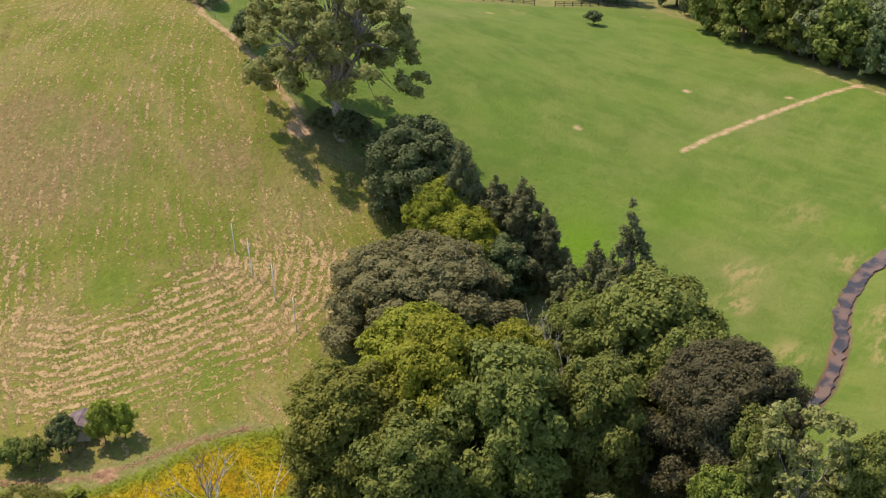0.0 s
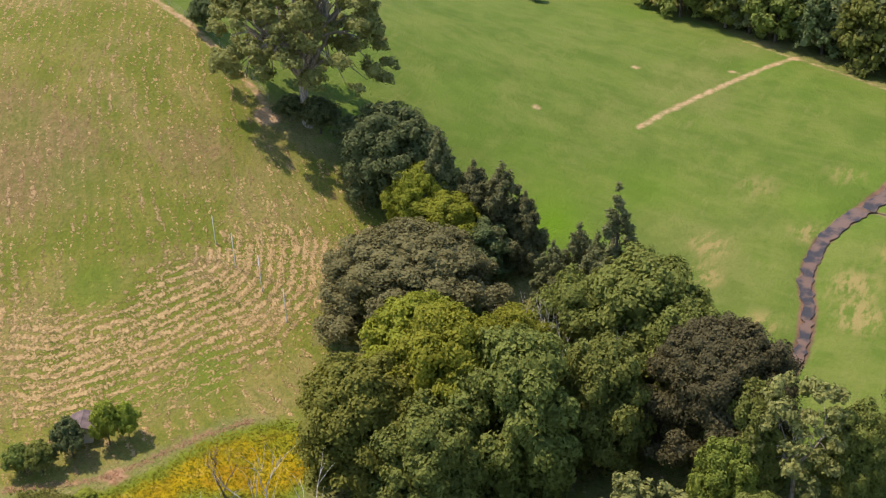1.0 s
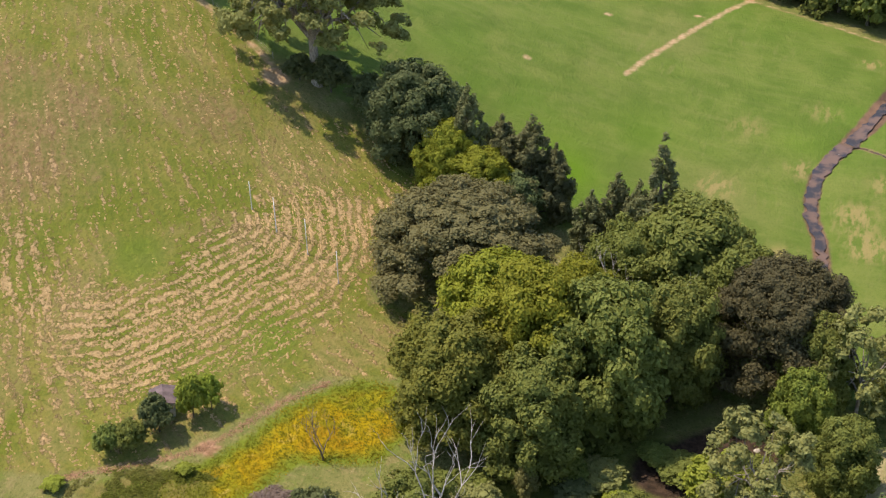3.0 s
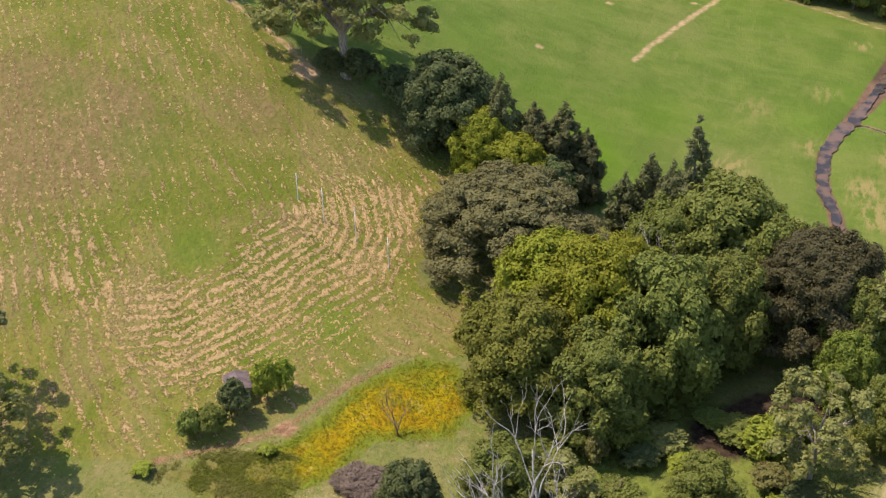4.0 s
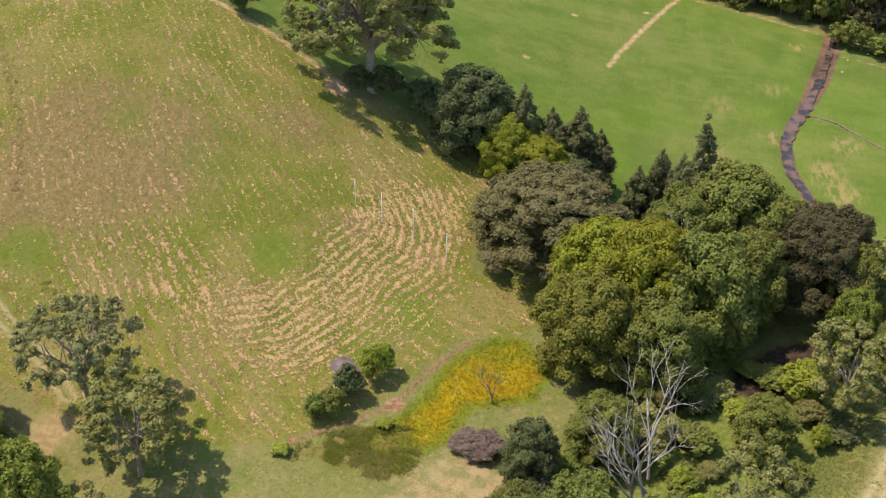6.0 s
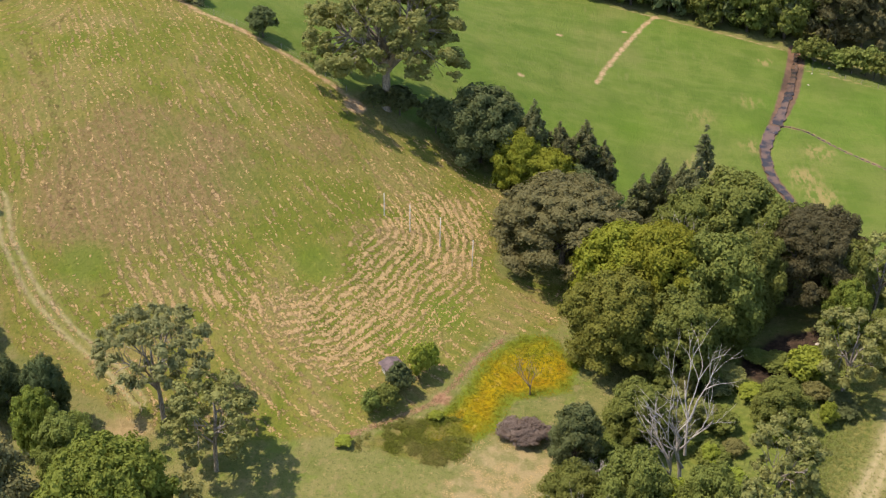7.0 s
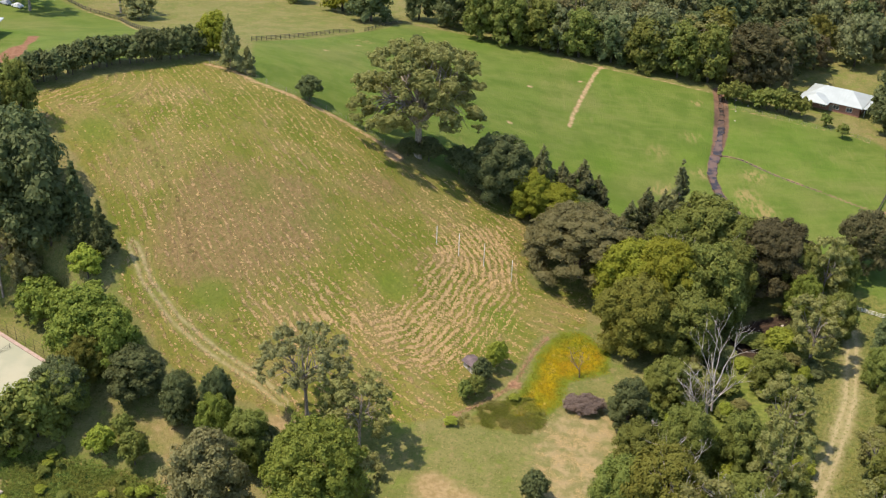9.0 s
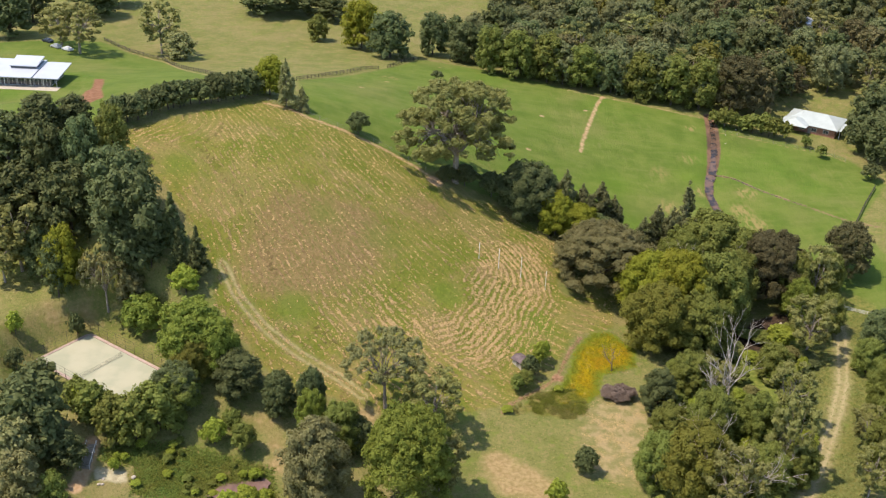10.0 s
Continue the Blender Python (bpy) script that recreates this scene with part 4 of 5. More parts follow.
def strip(name, points, widths, material, lift, label, category, kind="structure"):
    """A flat ribbon along a line, following the ground."""
    pts = []
    for (a, b), (wa, wb) in zip(zip(points[:-1], points[1:]), zip(widths[:-1], widths[1:])):
        a, b = np.array(a), np.array(b)
        n = max(2, int(np.hypot(*(b - a)) / 0.8))
        pts += [(a + (b - a) * k / n, wa + (wb - wa) * k / n) for k in range(n)]
    pts.append((np.array(points[-1]), widths[-1]))
    v, f = [], []
    rng = np.random.default_rng(5)
    for i, (p, w) in enumerate(pts):
        way = pts[min(i + 1, len(pts) - 1)][0] - pts[max(i - 1, 0)][0]
        side = np.array((-way[1], way[0])) / (np.hypot(*way) + 1e-9)
        z = float(ground_z(*p)) + lift
        for k in (-1, -0.4, 0.4, 1):
            q = p + side * k * w * 0.5 * (1 + 0.25 * rng.standard_normal() * abs(k))
            v.append((q[0], q[1], z))
        if i:
            f += [(4 * i - 4 + k, 4 * i - 3 + k, 4 * i + 1 + k, 4 * i + k) for k in range(3)]
    return tagged(new(name, mesh_of(name, v, f, material, True)), label, category, "", kind)


def water_material():
    m = Nodes("shallow_muddy_water")
    m.bump(m.noise(2.0, 3.0), 0.25, 0.05)
    return m.done(m.mix(m.ramp(m.noise(0.35, 3.0), 0.4, 0.6), (0.035, 0.030, 0.028), (0.13, 0.080, 0.052)), 0.22, 0.0, 0.45)


M_WATER = water_material()
strip("water", STREAM, (1.3, 1.5, 1.7, 2.0, 2.7, 2.4, 2.3, 2.2, 2.0, 1.8, 1.5, 1.3, 1.0), M_WATER, 0.30, "shallow muddy stream winding through the paddock", "stream")
strip("ditch_water", DITCH[:4], (0.6, 0.5, 0.4, 0.2), M_WATER, 0.10, "thin wet drainage ditch across the paddock", "ditch")

# ---- trees ----
plant("gum_big", [(-4.2, 29.3, 28.2, 33.0, 26.0)])
plant("round_green", [(15.3, 25, 15.9, 16.5), (-39.8, -54, 13, 6.6), (-67.5, -53.1, 10.4, 10.5), (-85.1, -11, 19.7, 18.3), (-81.6, -18.4, 21.6, 18),
    (-95.8, 2.3, 16.5, 10.8), (-19.3, 147.2, 17.3, 17.8), (-3, 156, 16.5, 13.3), (8.6, 147.8, 15, 14.8), (139, 79.9, 15.8, 18.7), (58.8, 122, 15.5,
    13.5)])
plant("round_dark", [(20.5, 27, 13.5, 10), (34.5, 19.5, 9.5, 10), (35.4, -47.8, 11.2, 8.3), (94.1, -30, 14.9, 12.2), (-30.1, -62,
    8.5, 6.9), (-46.6, -53.8, 11.3, 7.3), (-55.2, -49.1, 10.3, 10.7), 
    (-93.3, -66.2, 17.2, 16.5), (-86.3, -69.2, 9.4, 8.8), (-98, -22.3, 15, 7.7), (-80.9, -19.4, 14.2, 11.6), (-97.5, -7.3, 19.4, 14.7), (-110.4, -3.8,
    19, 16.2), (-104.1, 1.5, 20.1, 12.2), (-104, -13.5, 13.2, 9.2), (-67.5, 207.8, 14.6, 28.3)])
plant("round_dark", [(-52.3, 208.8, 13, 21.4), (-41.5, 200.7, 11.3, 14), (-134.4, 187.2, 15.5, 20.1), (-156.7, 151.9, 17.4, 18.5), (-155.4, 176.2,
    15.1, 17.4), (-131.9, 207, 16.1, 18.6), (23.1, 166.4, 20, 16.6), (139.9, 88.9, 21.9, 17.2), (143.8, 71.2, 21.2, 20.2)])
plant("casuarina_dark", [(25.4, 22.9, 18, 10), (30.5, 24.5, 14.5, 10), (35.6, 23.9, 16.5, 12), (39.4, 24, 13.5, 8), (50.5, 18.7, 15.5, 10), (46.8, 18,
    12, 8), (54, 16.5, 16.5, 9)])
plant("round_yellow", [(23, 20.5, 12.5, 11), (29, 19, 11.5, 12), (41.5, -9.6, 18.3, 17), (48.5, -13.5, 21.5, 16), (51, -2.5, 15.5, 12), (-96.6, -20.6,
    15.7, 9.7), (-55.1, 49, 11, 8.8), (-29.8, 161.9, 18.5, 17.3)])
plant("bush_dark", [(-1.5, 29.2, 6.5, 8.5), (5.9, 28.5, 7.5, 8), (-6.6, 28, 4.7, 6.2), (10, 26, 5, 7), (8.4, -37.6, 5.6, 4.9), (-3.9, 114.8, 3.3, 4.8),
    (-93.4, -28.1, 6.3, 4.1), (-102.3, -43.5, 5.6, 4.5), (-96.2, -48.8, 7, 8.2), (15.6, -69, 6.4, 5.5), (130.7, 62.5, 5.8, 7.1)])
plant("dome_brown", [(32.6, 2, 16.5, 27)])
plant("dome_dark", [(76.6, 0.5, 18.8, 20), (100.1, 7.9, 16.1, 14.5), (101.8, 113, 20.4, 20)])
plant("round_mid", [(40, 2.5, 10.5, 9), (57.5, -14, 21.5, 17), (51.5, -24, 16, 14), (64.5, -6, 18, 13), (62.9, 9.9, 19.5, 19), (55,
    7.5, 15.5, 13), (69.5, 6, 17, 13), (81.6, -4, 16, 10), (92, 0, 12.5, 9), (86.1, -16.7, 11.4, 8.5), (66.4, -34.4, 9.4, 9.3), (44.3, -41.1, 11.4,
    10.3), (42.6, -62.3, 15.7, 10.7), (52.3, -62.6, 14.4, 9.5), (34.7, -60.1, 10.2, 9), (28.9, -73.5, 12.5, 10.1), (48, -78.3, 12.4, 12.2), (57.3,
    -74.9, 11.2, 7.9), (89, -34.1, 9.4, 8)])
plant("round_mid", [(87.1, -47.6, 12.1, 8.9), (77.9, -68.1, 11.5, 9.4), (87, -56.3, 16.1, 11.1), (-33.6, -62.1, 12.3, 9.2), (-86.4, -78.5, 8.6, 5.8),
    (-89.1, 6.9, 15.1, 8.2), (-46.5, 170.7, 10.4, 8.8), (88.5, 112.5, 19, 14), (79, 114.5, 18.1, 14), (68.5, 118, 17.2, 13.5), (48.5, 124, 16.2, 14), (36.5, 127.5,
    18.2, 14.5), (25.5, 129, 17.9, 13), (16.3, 133, 18, 12.1)])
plant("round_olive", [(41, -22, 17.5, 17), (35.2, -77.6, 17.7, 14.4), (-64.3, -45.9, 11, 10.2)])
plant("round_court", [(-86.8, -54.8, 6.8, 6.5), (-83.2, -58.2, 8.5, 8), (-79, -61, 9, 8.5), (-74.5, -61.2, 11, 9.5), (-70.5, -58.5, 11.5, 10), (-67, -54, 10.5, 9.5)], "trees beside the tennis court")
plant("conifer_spire", [(57, 15.8, 25, 9.5)])
plant("round_bright", [(80.5, -9.5, 12, 8), (-39.8, -57.9, 11.3, 6.8), (-65.3, -41.7, 15.4, 14.6), (-78.9, -26.5, 9.6, 10.9), (-60.3, -43.9, 13.3,
    10.9)])
plant("gum_mid", [(87, -4.5, 17.5, 12), (77.8, -25.7, 16.1, 13), (50.2, -38.7, 7.7, 10.4), (62.5, -54.5, 16.1, 11.1), (55.7, -72.8, 19.3, 10.8),
    (39.5, -87, 17.2, 12.8), (77, -61.9, 10.2, 8.4), (69.8, -79.5, 12.4, 8.9), (-14.8, -57.2, 15.5, 14), (-14.6, -74.7, 15, 11.1), (-109.2, -10.8, 19, 14.6), (-112.1, -14.8, 14.6, 11.8), (-126.9, 129.2, 17.7, 18.6), (-135.8, 140.4, 14.1, 16),
    (-100.6, 137.8, 19, 16.1)])
plant("bush_bright", [(66.3, -36.8, 3.9, 5.3), (65, -61.1, 3.7, 4.8), (48.9, -54, 5.2, 5.5), (10.9, -33.9, 6.3, 4), (12.3, -31.9, 5.6, 3.7), (72.7,
    -21.5, 6, 8), (14.5, -41.5, 1.2, 2.4), (2, -49.5, 1.3, 3), (-68.8, -26.2, 7.2, 7.6), (-86.1, -55.9, 6.2, 5.7), (-59.2, -61, 5.8, 5.7), (-51.3,
    -75.5, 4.3, 4.9), (-54.9, -76.5, 3.9, 4.9), (-48.1, -75.1, 3.3, 3.8), (-50.5, -68.9, 2.2, 3.1), (-77.7, -68.6, 3, 2.6), (-104.5, -34.5, 6, 4.2),
    (8, -79.5, 6.9, 4.9)])
plant("bush_mid", [(4.8, -42.6, 4.0, 3.9), (7.0, -41.2, 4.4, 4.2), (-55.9, -57.6, 5.2, 4.6), (-53.2, -62.6, 7, 5.7), (118.1, 86.1, 4.4, 4.2), (120.6,
    78.7, 5, 4.1)])
plant("bush_purple", [(28.2, -42.6, 2.7, 9.0, 7.0)])
plant("gum_front", [(-24.6, -50.2, 18.5, 18), (-87.3, -22.9, 15.3, 11.6)])
plant("pine_bright", [(-20.8, -78.3, 23.7, 18)])
plant("round_grey", [(-38.3, -75.2, 19.5, 14.3), (-94.8, -72.9, 14.4, 11.8), (-92.2, -79.2, 13, 9.4), (-81.7, -22.7, 8.8, 7.7), (-92.9, 130.3, 9.9,
    12.3)])
plant("conifer_dark", [(-77.2, -20, 14.2, 6.2), (-72.4, -16.8, 14.2, 7.8), (-70.4, -22.1, 10.7, 5.8), (-66.3, -22.7, 12.5, 7)])
plant("casuarina_grey", [(-50, 41.9, 13.4, 6.8), (-45.7, 41.1, 7.1, 4.6)])
plant("round_dark", [(-108, 14, 13, 13), (-101, 19, 10, 11), (-114, 6, 16, 15)])
plant("bush_round", [(-30.5, 35.9, 6.6, 6.6)])


def woodland():
    """The wood behind the paddock, set out at random with gaps for the houses."""
    rng = random.Random(7)
    kinds = ["wood_mid", "wood_brown", "wood_olive", "wood_dark", "wood_gum", "wood_mid", "wood_dark", "wood_mid", "wood_dark"]
    places = {k: [] for k in kinds}
    step = 11.5
    for j in range(14):
        for i in range(26):
            x, y = -5 + i * step + rng.uniform(-4, 4), 100 + j * step + rng.uniform(-4, 4)
            edge = np.interp(x, [-5, 15, 30, 50, 86, 129, 300], [172, 146, 132, 122, 114, 100, 70])
            if y < edge or (x < 32 and y > 175) or x > 0.85 * y + 95:
                continue
            if math.hypot(x - 131, y - 108) < 21 or math.hypot(x - 160, y - 190) < 12 or math.hypot(x - 134, y - 86) < 10:
                continue
            h = rng.uniform(12, 19)
            places[rng.choice(kinds)].append((round(x, 1), round(y, 1), h, h * rng.uniform(0.75, 1.0)))
    for k, v in places.items():
        plant(k, v, "woodland behind the paddock")


woodland()


# ---- goal posts, hut and dead trees ----
def pole(x, y, h):
    root = empty("goal_post", pose(x, y, float(ground_z(x, y))), "thin white goal post standing in mown hay", "post", "goal posts")
    v, f = tube([(0, 0, -0.4), (0, 0, h * 0.5), (0, 0, h)], [0.065, 0.06, 0.05], 8)
    child("pole", mesh_of("pole", v, f, M_POST, True), root)
    bm = bmesh.new()
    bmesh.ops.create_cone(bm, cap_ends=True, segments=10, radius1=0.16, radius2=0.11, depth=0.3, matrix=Matrix.Translation((0, 0, 0.12)))
    part("footing", bm, M_STONE, root, "grey concrete footing")


POSTS = [(0, 0, 4.6), (4.9, -1.6, 5.6), (10.5, -2.7, 5.8), (16.6, -5.1, 5.3)]
for post in POSTS:
    pole(*post)


def corrugated(w, d, rise, ribs=14, thick=0.05):
    """A sheet roof that slopes along y, with ribs."""
    bm = bmesh.new()
    rows = []
    n = ribs * 2
    for j, (y, z) in enumerate(((0, 0), (d, rise))):
        rows.append([bm.verts.new((-w / 2 + w * i / n, y, z + (0.035 if i % 2 else 0.0))) for i in range(n + 1)])
        rows.append([bm.verts.new((-w / 2 + w * i / n, y, z - thick)) for i in range(n + 1)])
    for i in range(n):
        bm.faces.new((rows[0][i], rows[0][i + 1], rows[2][i + 1], rows[2][i]))
        bm.faces.new((rows[1][i + 1], rows[1][i], rows[3][i], rows[3][i + 1]))
        bm.faces.new((rows[1][i], rows[1][i + 1], rows[0][i + 1], rows[0][i]))
        bm.faces.new((rows[2][i], rows[2][i + 1], rows[3][i + 1], rows[3][i]))
    return bm


def hut(x, y, turn):
    root = empty("hut", pose(x, y, float(ground_z(x, y)), 0, 0, turn) @ Matrix.Diagonal((0.80, 0.80, 0.74, 1)), "small pale hut with faded lilac iron roof among shrubs", "hut")
    for sx in (-1, 1):
        bm = bmesh.new()
        box(bm, sx * 2.0 - 0.06, sx * 2.0 + 0.06, -1.5, 1.5, -0.5, 2.3)
        part("side_wall", bm, M_WALL, root)
    for sy in (-1, 1):
        bm = bmesh.new()
        box(bm, -1.94, 1.94, sy * 1.5 - 0.06, sy * 1.5 + 0.06, -0.5, 2.3)
        part("end_wall", bm, M_WALL, root)
    for k in (0, 180):
        ob = part("roof", corrugated(4.8, 2.1, -0.75, 12), M_ROOF_LILAC, root)
        ob.matrix_basis = pose(0, 0, 3.1, 0, 0, k)
    bm = bmesh.new()
    box(bm, -2.4, 2.4, -0.1, 0.1, 3.06, 3.16)
    part("ridge_cap", bm, M_ROOF_LILAC, root)
    bm = bmesh.new()
    box(bm, -0.45, 0.45, -1.60, -1.565, -0.2, 1.9)
    part("door", bm, M_GREYPOST, root, "grey timber door")


hut(6.9, -34.2, -52)


def dead_tree(x, y, h, spread, seed, label, skin=BARK_DEAD, stout=1.0):
    rng = random.Random(seed)
    root = empty("dead_tree", pose(x, y, float(ground_z(x, y))), label, "dead tree")

    def grow(start, way, length, radius, depth, out):
        pts, radii = [start], [radius]
        p, d = start.copy(), way.normalized()
        for k in range(4):
            d = (d + Vector((rng.gauss(0, 0.16), rng.gauss(0, 0.16), rng.gauss(0.05, 0.10)))).normalized()
            p = p + d * length / 4
            pts.append(p.copy())
            radii.append(radius * (1 - 0.2 * (k + 1)))
        out.append(tube(pts, radii, 6 if depth < 2 else 4))
        if depth < 4:
            for k in range(3 if depth < 3 else 2):
                at = pts[rng.choice((2, 3, 3, 4))]
                side = Vector((rng.gauss(0, 1), rng.gauss(0, 1), 0)).normalized()
                grow(at, d * 0.75 + side * spread * rng.uniform(0.5, 0.9), length * rng.uniform(0.5, 0.72), radius * 0.52, depth + 1, out)

    for k in range(3):
        pieces = []
        a = rng.uniform(0, 6.28) + k * 2.1
        if k == 0:
            grow(Vector((0, 0, -0.4)), Vector((0.05, 0, 1)), h * 0.62, 0.30 * stout, 0, pieces)
        else:
            grow(Vector((0, 0, h * (0.05 + 0.1 * k))), Vector((math.cos(a) * spread, math.sin(a) * spread, 0.9)), h * 0.52, 0.19 * stout, 1, pieces)
        v, f = join(pieces)
        child("trunk" if k == 0 else "branch", mesh_of("limbs", v, f, skin, True), root)


dead_tree(50.6, -49.2, 23, 0.42, 3, "tall bare dead tree with bleached forking branches", BARK_DEAD, 1.15)
dead_tree(57.6, -0.6, 15.5, 0.4, 11, "bleached dead tree standing among leafy crowns")
dead_tree(*DEADTREE[1], 15, 0.55, 8, "bare dead tree with pale crooked limbs")
dead_tree(*DEADTREE[2], 13, 0.6, 14, "leaning dead tree with pale bare limbs")
dead_tree(*DEADTREE[3], 14, 0.4, 21, "slender bare dead tree among shrubs")
dead_tree(28.4, -32.8, 6.3, 0.5, 5, "small leafless grey-brown tree in the yellow swamp", BARK_TWIG, 0.5)
dead_tree(*DEAD_SMALL[1], 5.5, 0.9, 6, "small bleached dead tree beside a dark shrub")


# ---- hedge along the top of the field ----
def along(points, step):
    out, rest = [], 0.0
    for a, b in zip(points[:-1], points[1:]):
        a, b = np.array(a), np.array(b)
        n = np.hypot(*(b - a))
        while rest < n:
            out.append(a + (b - a) * rest / n)
            rest += step
        rest -= n
    return out


hedge_rng = random.Random(2)
plant("bush_dark", [(round(float(p[0]) + hedge_rng.uniform(-0.8, 0.8), 1), round(float(p[1]) + hedge_rng.uniform(-0.8, 0.8), 1),
                     hedge_rng.uniform(5.8, 8.2), hedge_rng.uniform(6.5, 8.5)) for p in along(HEDGE, 1.8)], "hedge along the field")


plant("bush_mid", [(round(float(p[0]) + hedge_rng.uniform(-0.6, 0.6), 1), round(float(p[1]) + hedge_rng.uniform(-0.8, 0.8), 1),
                    hedge_rng.uniform(5.5, 8.0), hedge_rng.uniform(6.0, 8.0)) for p in along([(92, 99.5), (103, 95.5), (114, 91)], 2.4)], "hedge below the brick house")


# ---- fences ----
FENCE_POST = mesh_of("post", *join([tube([(0, 0, -0.4), (0, 0, 1.35)], [0.10, 0.10], 4)]), M_FENCE)


def fence(points, label, step=2.6, rails=(0.45, 0.85, 1.22)):
    pts = along(points, step)
    x0, y0 = pts[0]
    base = float(ground_z(x0, y0))
    root = empty("fence", pose(x0, y0, base), label, "fence")
    at = [Vector((p[0] - x0, p[1] - y0, float(ground_z(*p)) - base)) for p in pts]
    for p in at:
        child("post", FENCE_POST, root, Matrix.Translation(p))
    for a, b in zip(at[:-1], at[1:]):
        for z in rails:
            up = Vector((0, 0, z))
            side = (b - a).cross(Vector((0, 0, 1))).normalized() * 0.12
            v, f = tube([a + up + side, b + up + side], [0.075, 0.075], 4)
            child("rail", mesh_of("rail", v, f, M_FENCE), root)


fence(FENCEA, "dark timber post-and-rail fence across the paddock")
fence(FENCEB, "dark timber post-and-rail fence by the trees")
fence(FENCEC, "dark timber fence bounding the house lawn")
fence(FENCED, "dark post-and-rail fence down the green paddock", 2.2)


def wire_fence(points, label, step, height, wires, wood, group=""):
    pts = along(points, step)
    x0, y0 = pts[0]
    base = float(ground_z(x0, y0))
    root = empty("wire_fence", pose(x0, y0, base), label, "fence", group)
    at = [Vector((p[0] - x0, p[1] - y0, float(ground_z(*p)) - base)) for p in pts]
    v, f = tube([(0, 0, -0.3), (0, 0, height)], [0.06, 0.05], 5)
    me = mesh_of("post", v, f, wood)
    for p in at:
        child("post", me, root, Matrix.Translation(p))
    for z in wires:
        v, f = tube([p + Vector((0, 0, z)) for p in at], [0.014] * len(at), 3)
        child("wire", mesh_of("wire", v, f, wood), root)


wire_fence([(x + 0.6, y + 0.9) for x, y in FIELD_PATH], "grey timber and wire fence beside the sandy path", 5.0, 1.2, (0.4, 0.75, 1.1), M_GREYPOST)
wire_fence(EDGE2, "grey wire fence along the house garden edge", 4.0, 1.2, (0.4, 0.75, 1.1), M_GREYPOST)


def gate(a, b):
    """A pale metal farm gate across the track."""
    a, b = np.array(a), np.array(b)
    n = float(np.hypot(*(b - a)))
    root = empty("gate", pose(a[0], a[1], float(ground_z(*a)), 0, 0, math.degrees(math.atan2(b[1] - a[1], b[0] - a[0]))), "pale metal farm gate across the grassy track", "gate")
    for x in (0, n):
        bm = bmesh.new()
        bmesh.ops.create_cone(bm, cap_ends=True, segments=8, radius1=0.12, radius2=0.11, depth=1.9, matrix=Matrix.Translation((x, 0, 0.65)))
        part("gate_post", bm, M_GREYPOST, root)
    for z in (0.35, 0.6, 0.85, 1.15):
        v, f = tube([(0.15, 0, z), (n - 0.15, 0, z)], [0.035, 0.035], 6)
        child("bar", mesh_of("bar", v, f, M_POST), root)
    for x in (0.2, n / 2, n - 0.2):
        v, f = tube([(x, 0, 0.3), (x, 0, 1.2)], [0.03, 0.03], 6)
        child("upright", mesh_of("upright", v, f, M_POST), root)


gate(*GATE)


# ---- tennis court ----
def court_material():
    m = Nodes("sandy_synthetic_court")
    a = m.mix(m.ramp(m.noise(0.18, 4.0), 0.35, 0.65), (0.36, 0.345, 0.250), (0.30, 0.305, 0.218))
    a = m.mix(m.math("MULTIPLY", m.ramp(m.noise(0.45, 5.0), 0.55, 0.7), 0.4), a, (0.33, 0.32, 0.22))
    m.bump(m.noise(9.0, 2.0), 0.1, 0.02)
    return m.done(a, 0.9, spec=0.1)


